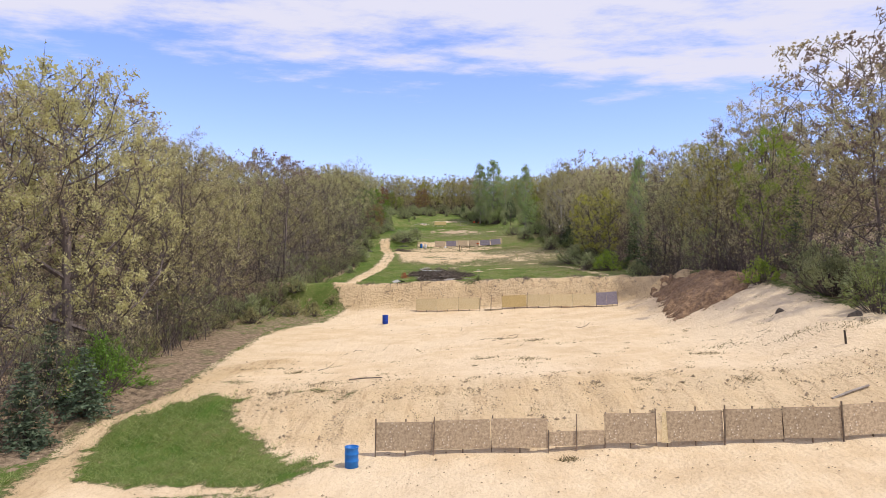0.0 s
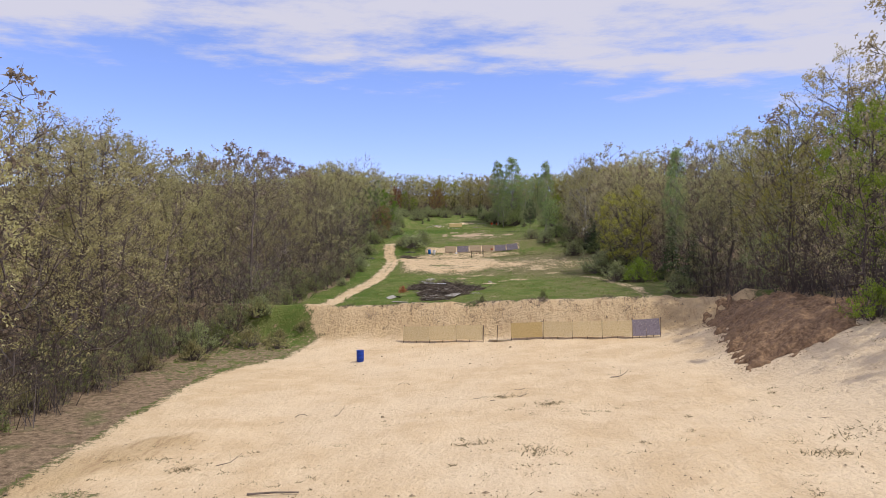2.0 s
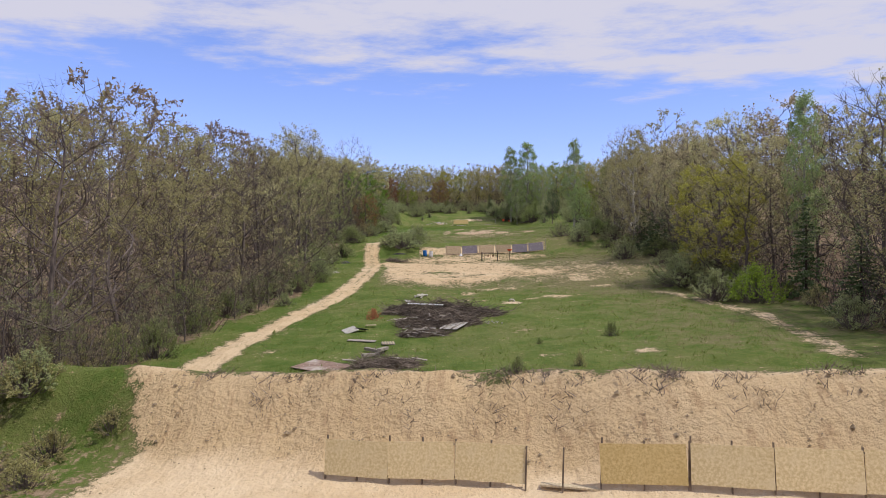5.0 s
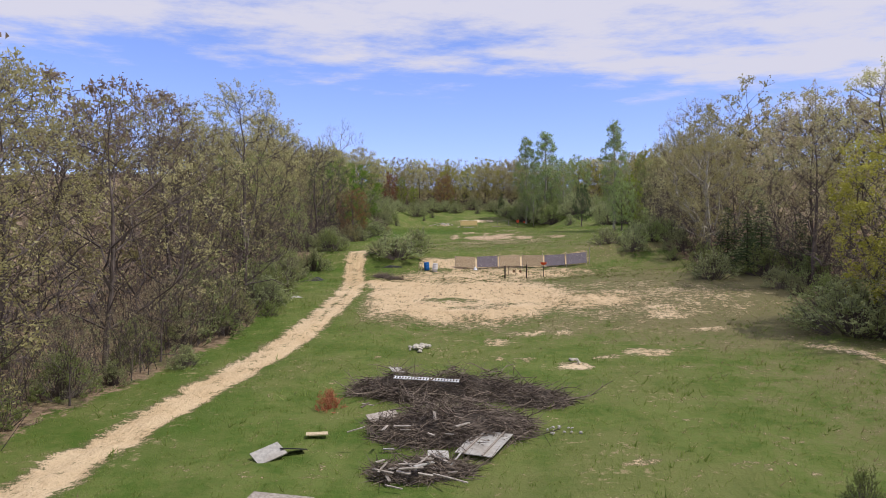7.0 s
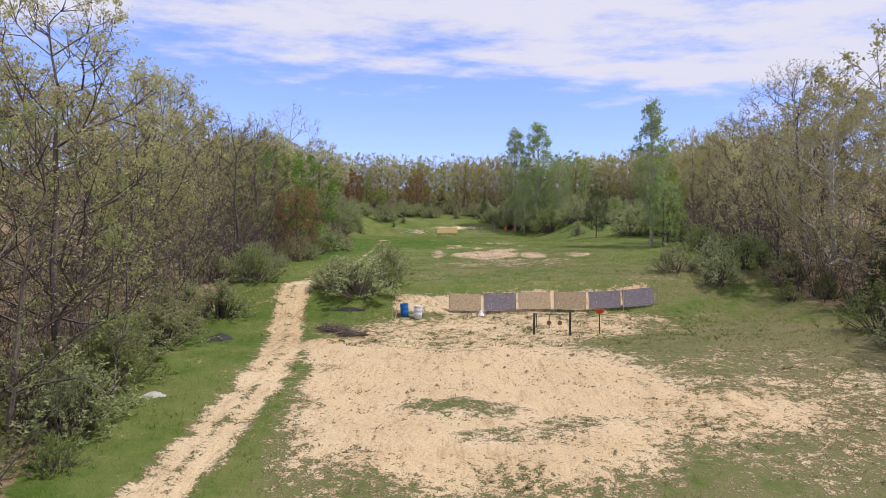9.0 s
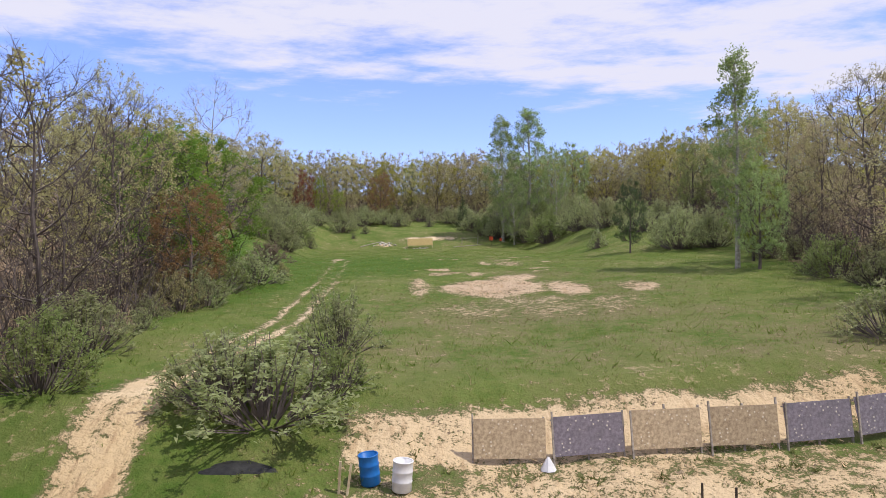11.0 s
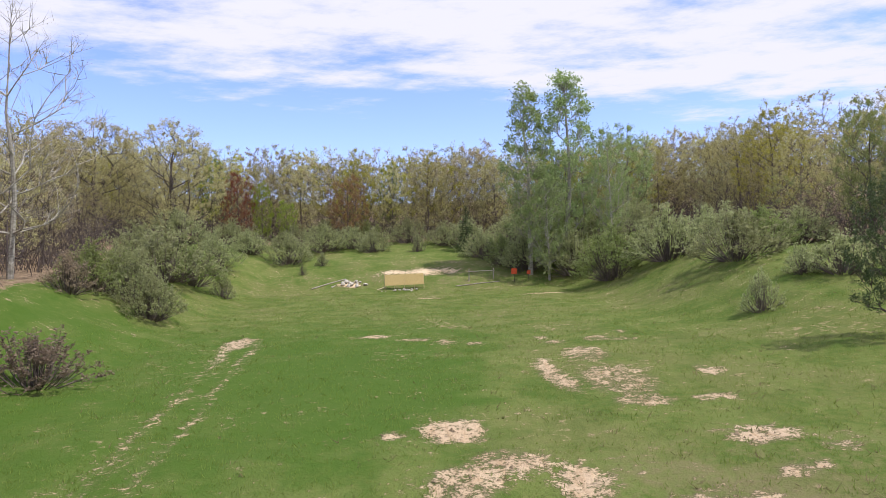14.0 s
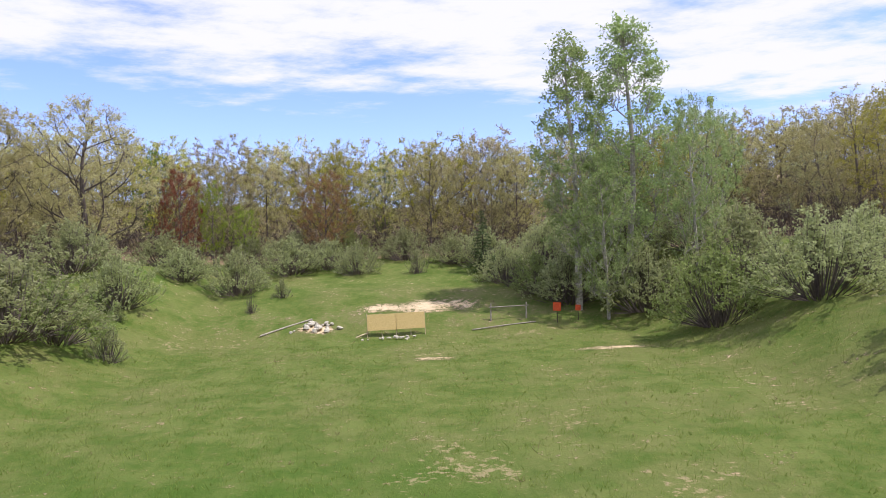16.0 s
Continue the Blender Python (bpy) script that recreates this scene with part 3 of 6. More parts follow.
def valley():
    xs = spread(-28, 38, 0.5, -2500, 2500)
    ys = spread(14, 268, 0.6, -2500, 2800)
    gx, gy = np.meshgrid(xs, ys)
    x, y = gx.ravel(), gy.ravel()
    z = height(x, y)
    sand, litter, dry, rough = zones(x, y)
    road = from_line(x, y, ROAD)
    z = z - 0.10 * (1 - smooth(0.2, 0.55, np.abs(road - 0.7))) * smooth(82, 86, y) * (1 - smooth(200, 215, y))
    lumps = np.array([noise.noise((a * 0.9, b * 0.9, 0.0)) if -30 < a < 42 and 8 < b < 275 else 0.0 for a, b in zip(x, y)])
    ye = y + table(SLANT, y) * np.clip(x, -25, 25)
    gully = smooth(30.5, 31.5, ye) * (1 - smooth(37, 40, ye)) + smooth(76.2, 77.0, ye) * (1 - smooth(79.5, 80.0, ye))
    runs = np.array([noise.noise((a * 1.0, b * 0.22, 7.0)) if g > 0.01 else 0.0 for a, b, g in zip(x, y, gully)])
    z = z + lumps * (0.05 + 0.16 * rough * (sand > 0.4)) + 0.2 * runs * gully
    n = len(xs)
    i = np.arange((len(ys) - 1) * (n - 1))
    q = i // (n - 1) * n + i % (n - 1)
    faces = np.stack([q, q + 1, q + 1 + n, q + n], 1)
    me = bpy.data.meshes.new("ground")
    me.from_pydata(np.stack([x, y, z], 1).tolist(), [], faces.tolist())
    for name, values in (("sand", sand), ("litter", litter), ("dry", dry), ("rough", rough)):
        me.attributes.new(name, "FLOAT", "POINT").data.foreach_set("value", np.asarray(values, np.float32))
    me.materials.append(GROUND)
    me.shade_smooth()
    return tagged(new("ground", me), "terraced valley floor of pale sand, green grass and leaf litter", "ground", kind="structure")


valley()

# ---- target rows ----


def along(a, b, u):
    return (a[0] + (b[0] - a[0]) * u, a[1] + (b[1] - a[1]) * u)


def target_row(name, label, a, b, bays, lift=0.22, lean=8.0, posts=POST, thick=0.05, ahead=()):
    """A row of sheet panels between a and b. bays: (width, material or None, panel height, gap after)."""
    total = sum(w + gap for w, _, _, gap in bays)
    turn = math.degrees(math.atan2(b[1] - a[1], b[0] - a[0]))
    root = thing(name, label, "target stand", pose(a[0], a[1], 0, 0, 0, turn))
    span = math.hypot(b[0] - a[0], b[1] - a[1])
    k = span / total

    def floor(s):
        p = along(a, b, s / span)
        return ground(*p)
    s = 0.0
    for i, (w, mat, tall, gap) in enumerate(bays):
        w, gap = w * k, gap * k
        z0, z1 = floor(s), floor(s + w)
        slope = math.degrees(math.atan2(z1 - z0, w))
        if mat is not None:
            bm = Build()
            bm.box((w - 0.03, 0.03, tall), pose(0, 0, tall / 2))
            panel = part("panel", bm, mat, root, m=pose(s + w / 2, random.uniform(-0.02, 0.02), (z0 + z1) / 2 + lift, -lean, -slope * 0.8 + random.uniform(-0.6, 0.6)))
            for up in (0.08, tall - 0.1):
                bm = Build()
                bm.box((w, 0.09, 0.045), pose(0, 0.05, up))
                part("rail", bm, posts, panel, m=pose(0, 0.03, 0))
        uprights = [0.0, 0.5] + ([1.0] if gap > 0 or i == len(bays) - 1 else [])
        for u in uprights:
            z = floor(s + u * w)
            up = (tall if mat else 1.2) + lift + random.choice((0.02, 0.05, 0.12, 0.2)) - (0.0 if u != 0.5 else 0.05)
            if tall < 0.9 and u == 0.5:
                up = 1.5
            bm = Build()
            bm.box((thick, 0.07, up + 0.3), pose(0, 0, (up - 0.3) / 2))
            front = -0.06 if mat is None or tall < 0.9 or (u == 0.0 and i in ahead) else 0.10
            part("post", bm, posts, root, m=pose(s + u * w, front, z, -lean, random.uniform(-1.2, 1.2)))
        s += w + gap
    return root


def drum(name, label, x, y, mat, tilt=(0, 0), open_top=True):
    root = thing(name, label, "barrel", on_ground(x, y) @ pose(0, 0, 0, *tilt))
    bm = Build()
    r = 0.29
    side = [(r * 0.9, 0.0), (r, 0.03), (r, 0.27), (r + 0.012, 0.29), (r + 0.012, 0.32), (r, 0.34), (r, 0.56), (r + 0.012, 0.58), (r + 0.012, 0.61), (r, 0.63), (r, 0.85), (r + 0.01, 0.865), (r + 0.01, 0.88)]
    if open_top:
        side += [(r - 0.02, 0.88), (r - 0.02, 0.10), (0.01, 0.10)]
    else:
        side += [(r - 0.02, 0.88), (r - 0.03, 0.86), (0.01, 0.865)]
    bm.lathe(side, 24)
    shell = part("shell", bm, mat, root, flat=False)
    bm = Build()
    bm.lathe([(r - 0.022, 0.868), (r + 0.012, 0.868), (r + 0.016, 0.884), (r + 0.008, 0.897), (r - 0.022, 0.893), (r - 0.022, 0.868)], 24)
    part("rim", bm, mat, shell, flat=False)
    if not open_top:
        for x in (-0.15, 0.15):
            bm = Build()
            bm.lathe([(0.035, 0.862), (0.035, 0.885), (0.01, 0.887)], 10)
            part("bung", bm, mat, shell, m=pose(x, 0, 0))
    bm = Build()
    bm.lathe([(0.01, 0.004), (r * 0.9, 0.004), (r * 0.9, 0.02)], 24)
    part("base", bm, mat, root)
    return root


G, N, Y, D = PANEL_GREY, PANEL_NEW, PANEL_YELLOW, PANEL_DARK
row_a = target_row("target_stand", "long row of pocked brown chipboard panels on posts in sand",
                   (-2.85, 30.1), (18.5, 27.3),
                   [(2.6, G, 1.22, 0), (2.5, G, 1.22, 0), (2.44, G, 1.22, 0), (2.35, G, 0.6, 0), (2.1, G, 1.22, 0.45),
                    (2.25, G, 1.22, 0), (2.3, G, 1.22, 0), (2.25, G, 1.22, 0), (2.3, G, 1.22, 0)], ahead=(0, 1, 3, 6, 8))
bm = Build()
bm.box((0.36, 0.03, 1.25), pose(0, 0, 0.62))
part("board", bm, PANEL_NEW, row_a, "pale narrow upright board", m=pose(12.35, 0.02, ground(9.3, 28.5) + 0.2, -8, 2))
row_b = target_row("target_stand", "row of new pale strandboard panels ending in a dark pair",
                   (-3.6, 76.3), (17.3, 71.6),
                   [(2.44, N, 1.22, 0), (2.44, N, 1.22, 0), (2.44, N, 1.22, 0), (2.44, None, 1.22, 0), (2.7, Y, 1.22, 0.05),
                    (2.44, N, 1.22, 0), (2.44, N, 1.22, 0), (2.44, N, 1.22, 0), (1.1, D, 1.3, 0), (1.1, D, 1.3, 0)])
row_c = target_row("target_stand", "row of weathered brown and purple-grey panels with pale post tips",
                   (-3.75, 160.3), (11.2, 161.0),
                   [(2.44, G, 1.22, 0.25), (2.44, D, 1.22, 0.25), (2.44, G, 1.22, 0.3), (2.44, G, 1.22, 0.25), (2.44, D, 1.22, 0.2), (2.44, D, 1.22, 0)], posts=WOOD_GREY, ahead=(1, 2, 3, 4, 5))
row_d = target_row("target_stand", "two yellow strandboard panels on a low frame in the grass",
                   (-6.75, 261.0), (-2.4, 261.2), [(2.44, Y, 1.22, 0), (2.44, Y, 1.22, 0)], lift=0.55, posts=LUMBER)
drum("barrel", "bright blue open plastic barrel standing on sand", -3.75, 29.0, BLUE)
drum("barrel", "deep blue closed plastic barrel standing on sand", -6.35, 70.3, DEEP_BLUE, open_top=False)
drum("barrel", "blue open plastic barrel leaning beside a white one", -6.85, 159.3, BLUE, (4, -5))
drum("barrel", "white open plastic barrel leaning beside a blue one", -5.95, 159.0, WHITE, (3, 4))

# ---- trees and shrubs ----
def spikes(p0, p1, width, rng):
    """Thin twigs, each tapering to its tip."""
    d = p1 - p0
    side = np.cross(d, rng.normal(size=d.shape))
    side *= width / (np.linalg.norm(side, axis=1, keepdims=True) + 1e-9)
    v = np.stack([p0 - side, p0 + side, p1], 1).reshape(-1, 3)
    return v, np.arange(len(p0) * 3).reshape(-1, 3).tolist()


def leaves(p, size, rng, flat=0.0):
    """A pointed leaf at every place, turned at random."""
    n = len(p)
    a = rng.normal(size=(n, 3))
    a[:, 2] *= 1 - flat
    a /= np.linalg.norm(a, axis=1, keepdims=True)
    b = np.cross(a, rng.normal(size=(n, 3)))
    b /= np.linalg.norm(b, axis=1, keepdims=True)
    s = (size * rng.uniform(0.6, 1.4, n))[:, None]
    v = np.stack([p - a * s + b * s * 0.5, p - a * s * 0.6 - b * s * 0.6, p + a * s], 1).reshape(-1, 3)
    return v, np.arange(n * 3).reshape(-1, 3).tolist()


def tree_meshes(name, seed, tall, bark, lobes=34, spread=0.24, low=0.18, lobe=0.105, forks=9, twigs=46, count=6000, leaf_size=0.055, trunk=0.2, bare_low=0.5, twig_width=0.011, rise=0.3, top=0.72, gather=2.5, lean=0.02, taper=0.0):
    """A tree of that height: limbs fork upwards from the trunk into a dome of rounded billows, each a broom of twigs with small leaves near
    their ends. spread: crown radius by height; low: where the crown begins; gather: how far the leaves bunch on some twigs."""
    rng = np.random.default_rng(seed)
    stemwork, wood, crown = Build(), Build(), Build()
    bend = np.cumsum(rng.normal(size=(5, 2)) * lean * tall * 0.5, axis=0)
    stem = [np.array((0, 0, -0.3))] + [np.array((*bend[i], tall * top * (i + 1) / 5)) for i in range(5)]
    stemwork.tube(stem, [trunk * 1.3, trunk, trunk * 0.85, trunk * 0.7, trunk * 0.5, trunk * 0.22], 7, cap=False)
    mid, half = tall * (1 + low) / 2, tall * (1 - low) / 2
    axis = bend.mean(axis=0)
    found = []
    k1, k2, k3 = rng.uniform(0, 6.28, 3)
    for i in range(lobes):
        u = 0.99 - 1.93 * (i + 0.5) / lobes + rng.normal() * 0.02
        turn = i * 2.39996 + rng.normal() * 0.15
        r = tall * lobe * rng.uniform(0.8, 1.25)
        q = rng.uniform(0.86, 1.0) if rng.uniform() < 0.75 else rng.uniform(0.35, 0.75)
        q *= 1 + 0.10 * math.sin(2 * turn + k1 + 2 * u) + 0.08 * math.sin(3 * turn - 4 * u + k2)      # broad bulges of the dome
        waist = max(0.0, 1 - abs(u) ** 2.3) ** 0.5
        reach = max(0.1 * spread * tall, spread * tall - 0.6 * r) * waist * q * (1 - taper * max(0.0, u))
        found.append((np.array((axis[0] + reach * math.cos(turn), axis[1] + reach * math.sin(turn), mid + (half - 0.7 * r) * u * min(1.0, 0.5 + 0.5 * q))), r, reach))
    # each billow hangs on the nearest wood below it
    nodes = [np.array((np.interp(z, [k[2] for k in stem], [k[0] for k in stem]), np.interp(z, [k[2] for k in stem], [k[1] for k in stem]), z)) for z in np.linspace(0.16, top * 0.97, 9) * tall]
    parent, load = [-1] * len(nodes), [0] * len(nodes)
    rods, tips, ends, gains = [], [], [], []
    for c, r, out in sorted(found, key=lambda k: k[2]):
        away = np.array((c[0] - axis[0], c[1] - axis[1], 0)) / (out + 1e-6)
        foot = c - 0.5 * r * (away * 0.4 + np.array((0, 0, 0.8)))
        d = np.array([np.linalg.norm(foot - n) + 2.2 * max(0.0, n[2] - foot[2] + 0.55 * math.hypot(n[0] - foot[0], n[1] - foot[1])) for n in nodes])
        k = int(d.argmin())
        knee = nodes[k] + (foot - nodes[k]) * 0.5 + away * 0.07 * d[k] + rng.normal(size=3) * 0.03 * d[k]
        rods.append((k, len(nodes)))
        nodes += [knee, foot]
        parent += [k, len(nodes) - 2]
        load += [0, 0]
        i = len(nodes) - 1
        while i >= 0:
            load[i] += 1
            i = parent[i]
        w = rng.normal(size=(forks, 3)) + np.array((0, 0, rise)) + away * 0.5
        w /= np.linalg.norm(w, axis=1, keepdims=True)
        e = c + w * r * rng.uniform(0.5, 0.85, (forks, 1))
        s0 = knee + (foot - knee) * rng.uniform(0.55, 1.0, (forks, 1))
        v, f = spikes(s0, e, 0.024, rng)
        wood.add(v, f)
        j = rng.integers(0, forks, twigs)
        a = rng.uniform(0.3, 0.95, (twigs, 1))
        t0 = s0[j] * (1 - a) + e[j] * a
        g = w[j] + rng.normal(size=(twigs, 3)) * 0.55 + np.array((0, 0, 0.25 * rise))
        t1 = c + g / np.linalg.norm(g, axis=1, keepdims=True) * r * rng.uniform(0.6, 1.05, (twigs, 1))
        v, f = spikes(t0, t1, twig_width, rng)
        wood.add(v, f)
        tips.append(t1)
        ends.append(t0)
        patch = 0.8 + 0.2 * math.sin(7.0 * c[0] / (spread * tall) * 0.5 + k3) * math.sin(9.0 * c[2] / tall + k1 + 3.0 * c[1] / (spread * tall))      # leafier and barer sides
        full = patch * (0.75 + 0.3 * c[2] / tall) * (0.25 + 0.75 * float(smooth(bare_low - 0.25, bare_low + 0.1, c[2] / tall)))
        gains.append(full * r * r * (0.06 + rng.uniform(0, 1, twigs) ** gather) * (0.8 + np.clip((t1[:, 2] - c[2]) / r + 0.5, 0, 1.0)))
    for k, i in rods:
        thick = [0.021 * math.sqrt(load[n] + 0.5) * (trunk / 0.2) ** 0.5 for n in (i, i, i + 1)]
        wood.tube([nodes[k], nodes[i], nodes[i + 1]], [thick[0] * 1.15, thick[1], thick[2] * 0.7], 4 if load[i] > 2 else 3, cap=False)
    t0, t1, gain = np.concatenate(ends), np.concatenate(tips), np.concatenate(gains)
    pick = rng.choice(len(t1), count, p=gain / gain.sum())
    a = rng.uniform(0.45, 1.05, (count, 1))
    v, f = leaves(t0[pick] * (1 - a) + t1[pick] * a + rng.normal(size=(count, 3)) * (0.04 + 0.7 * leaf_size), leaf_size, rng)
    crown.add(v, f)
    peak = np.percentile(t1[:, 2], 99.8)
    for b in (stemwork, wood, crown):
        b.v = [x * (tall / peak) for x in b.v]
    return stemwork.mesh(name + "_trunk", bark), crown.mesh(name + "_crown", LEAF["olive"]), tall, wood.mesh(name + "_limbs", bark)


def bush_meshes(name, seed, radius, tall, stems=90, twigs=7, count=3400, leaf_size=0.05):
    """A rounded shrub: stems sweep out and up from the base to a lumpy dome; the leaves sit on the outer halves of the twigs."""
    rng = np.random.default_rng(seed)
    wood, crown = Build(), Build()
    turn, rise = rng.uniform(0, 2 * math.pi, stems), 1.55 * rng.uniform(0.0, 1.0, stems)
    lump = 1 + 0.16 * np.sin(3 * turn + seed) * np.cos(2.3 * rise + seed) + 0.12 * np.sin(5 * turn + 4 * rise + 2 * seed)
    reach = lump * rng.uniform(0.62, 1.0, stems) ** 0.5
    tip = np.stack([radius * np.cos(rise) * np.cos(turn) * reach, radius * np.cos(rise) * np.sin(turn) * reach, tall * (0.08 + 0.92 * np.sin(rise)) * reach], 1)
    foot = tip * np.array((0.3, 0.3, 0)) + np.array((0, 0, -0.12))
    knee = tip * np.array((0.68, 0.68, 0.42)) + rng.normal(size=tip.shape) * 0.05 * radius
    for a, k, b in zip(foot, knee, tip):
        wood.tube([a, k, b], [0.03, 0.02, 0.006], 3, cap=False)
    j = np.repeat(np.arange(stems), twigs)
    a = rng.uniform(0.25, 1.0, (len(j), 1))
    t0 = knee[j] * (1 - a) + tip[j] * a
    d = rng.normal(size=t0.shape) * 0.8 + (tip - knee)[j] / np.linalg.norm((tip - knee)[j], axis=1, keepdims=True) + np.array((0, 0, 0.5))
    t1 = t0 + d / np.linalg.norm(d, axis=1, keepdims=True) * radius * rng.uniform(0.08, 0.24, (len(j), 1))
    v, f = spikes(t0, t1, 0.010, rng)
    wood.add(v, f)
    gain = 0.15 + rng.uniform(0, 1, len(j)) ** 1.6
    pick = rng.choice(len(j), count, p=gain / gain.sum())
    a = rng.uniform(0.1, 1.1, (count, 1))
    p = t0[pick] * (1 - a) + t1[pick] * a + rng.normal(size=(count, 3)) * 0.04
    p[:, 2] = np.maximum(p[:, 2], 0.05)
    v, f = leaves(p, leaf_size, rng)
    crown.add(v, f)
    peak = np.percentile(p[:, 2], 99.5)
    for b in (wood, crown):
        b.v = [x * np.array((1, 1, tall / peak)) for x in b.v]
    return wood.mesh(name + "_stem", BARK), crown.mesh(name + "_crown", LEAF["sage"]), tall


def conifer_meshes(name, seed, tall, wide, tiers=18, gap=0.0, dense=26):
    rng = np.random.default_rng(seed)
    wood, crown = Build(), Build()
    wood.tube([(0, 0, -0.2), (0, 0, tall * 0.5), (0, 0, tall)], [tall * 0.014 + 0.03, tall * 0.009, 0.01], 6, cap=False)
    p0, p1, pts = [], [], []
    for i in range(tiers):
        u = (i + 0.3) / tiers
        z = tall * (0.05 + 0.94 * u)
        reach = wide * (1 - u) ** 0.85 + 0.12
        for k in range(int(10 - 4 * u)):
            a = rng.uniform(0, 2 * math.pi)
            r = reach * rng.uniform(0.65 - gap, 1.12)
            end = np.array((r * math.cos(a), r * math.sin(a), z - 0.16 * r + rng.normal() * 0.08))
            p0.append((0, 0, z))
            p1.append(end)
            m = max(5, int(dense * r / wide))
            w = rng.uniform(0.15, 1.05, m)[:, None]
            pts.append(np.array((0, 0, z)) * (1 - w) + end * w + rng.normal(size=(m, 3)) * np.array((0.16, 0.16, 0.07)) * (0.5 + 0.2 * wide))
    v, f = spikes(np.array(p0, float), np.array(p1), 0.03, rng)
    wood.add(v, f)
    v, f = leaves(np.concatenate(pts), 0.15, rng, flat=0.6)
    crown.add(v, f)
    return wood.mesh(name + "_trunk", BARK_DARK), crown.mesh(name + "_needles", LEAF["spruce"]), tall


def plant(name, label, category, meshes, leaf, x, y, tall, turn=0.0, group="", crown="crown", stem="trunk", bark=None, wide=1.0):
    """Sets a plant of that height on the ground; leaf None leaves it bare."""
    s = tall / meshes[2]
    m = on_ground(x, y, turn, 0.12) @ Matrix.Diagonal((s * wide, s * wide, s, 1))
    root = thing(name, label, category, m, group)
    pieces = [(stem, meshes[0], bark), (crown, meshes[1], LEAF.get(leaf))] + [("branchwork", me, bark) for me in meshes[3:]]
    for piece, me, mat in pieces:
        if piece == crown and leaf is None:
            continue
        ob = part(piece, me, None, root)
        if mat is not None:
            ob.material_slots[0].link = "OBJECT"
            ob.material_slots[0].material = mat
    return root


TALL = [tree_meshes("hardwood", 11 + i, 18, BARK, lobes=88 + 4 * (i % 3), low=0.06 + 0.05 * (i % 3), spread=0.28 + 0.03 * (i % 2), lobe=0.075, forks=4, twigs=21, count=(11000, 13500, 9500, 14000, 11000, 12500)[i], leaf_size=0.068, trunk=0.16, twig_width=0.013, gather=1.8) for i in range(6)]
MID = [tree_meshes("small_tree", 31 + i, 10, BARK, trunk=0.09, lobes=44, low=0.0, spread=0.36, lobe=0.10, forks=3, twigs=18, count=4200, leaf_size=0.054, bare_low=-0.2, top=0.55, gather=2.0) for i in range(4)]
LUSH = [tree_meshes("leafy_tree", 51 + i, 12, BARK, trunk=0.16, lobes=70, low=0.03, spread=0.30, lobe=0.085, forks=4, count=14000, leaf_size=0.08, bare_low=-0.2, gather=1.0, twigs=16) for i in range(2)]
POPLAR = [tree_meshes("poplar", 71 + i, 20, BARK_PALE, trunk=0.2, lobes=(46, 50)[i], low=0.14, spread=(0.135, 0.15)[i], lobe=(0.06, 0.065)[i], forks=8, twigs=30, count=11000, leaf_size=0.11, bare_low=-0.2, rise=0.9, gather=1.2, top=0.9, taper=0.65) for i in range(2)]
OAK = [tree_meshes("oak", 151 + i, 15, BARK, trunk=0.26, lobes=120, low=0.02, spread=0.36, lobe=0.07, forks=4, twigs=20, count=26000, leaf_size=0.072, bare_low=-0.2, gather=2.0) for i in range(2)]
BUSH = [bush_meshes("shrub", 91 + i, 2.0, 2.4 + 0.3 * i, count=4200, leaf_size=0.062) for i in range(4)]
BIG_BUSH = [bush_meshes("tall_shrub", 95 + i, 3.4, 4.6, stems=150, count=9500, leaf_size=0.082) for i in range(2)]
SPRUCE = conifer_meshes("spruce", 111, 6.0, 2.0)
CEDAR = conifer_meshes("cedar", 122, 10.0, 2.6, tiers=22, gap=0.1, dense=34)
DENSE = [tree_meshes("full_tree", 171 + i, 15, BARK, trunk=0.15, lobes=64, low=0.0, spread=0.30, lobe=0.09, forks=3, twigs=14, count=(11500, 9500, 12500)[i], leaf_size=0.088, bare_low=-0.1, gather=1.1) for i in range(3)]
FAR = [tree_meshes("far_tree", 131 + i, 18, BARK, lobes=48, low=0.02, spread=0.29, lobe=0.09, forks=1, twigs=7, trunk=0.16, count=(2300, 2700, 2000, 2500)[i], leaf_size=0.15, twig_width=0.03, bare_low=0.15, gather=2.0) for i in range(4)]
CANOPY = [(-60, 21), (30, 22), (60, 21), (80, 18.5), (120, 18.5), (150, 17.6), (165, 18), (185, 15), (220, 14.4), (300, 14.2), (500, 14.2)]


def scatter(lo, hi, inside, gap, seed, tries):
    rng = np.random.default_rng(seed)
    got, cells = [], {}
    for _ in range(tries):
        x, y = float(rng.uniform(lo[0], hi[0])), float(rng.uniform(lo[1], hi[1]))
        if not inside(x, y):
            continue
        key = (int(x // gap), int(y // gap))
        if any(math.hypot(x - p[0], y - p[1]) < gap for i in (-1, 0, 1) for j in (-1, 0, 1) for p in cells.get((key[0] + i, key[1] + j), ())):
            continue
        cells.setdefault(key, []).append((x, y))
        got.append((x, y))
    return got


def depth_in_woods(x, y):
    """Metres beyond the edge of the woods; negative in the open."""
    side = max(float(table(WOODS_LEFT, y)) - x, x - float(table(WOODS_RIGHT, y)))
    return max(side, y - 293)


def canopy(x, y):
    return float(table(CANOPY, y)) * (1.0 - (0.03 + 0.14 * (1 - float(smooth(52, 66, y)))) * float(smooth(18, 24, x)) * (1 - float(smooth(74, 95, y))))


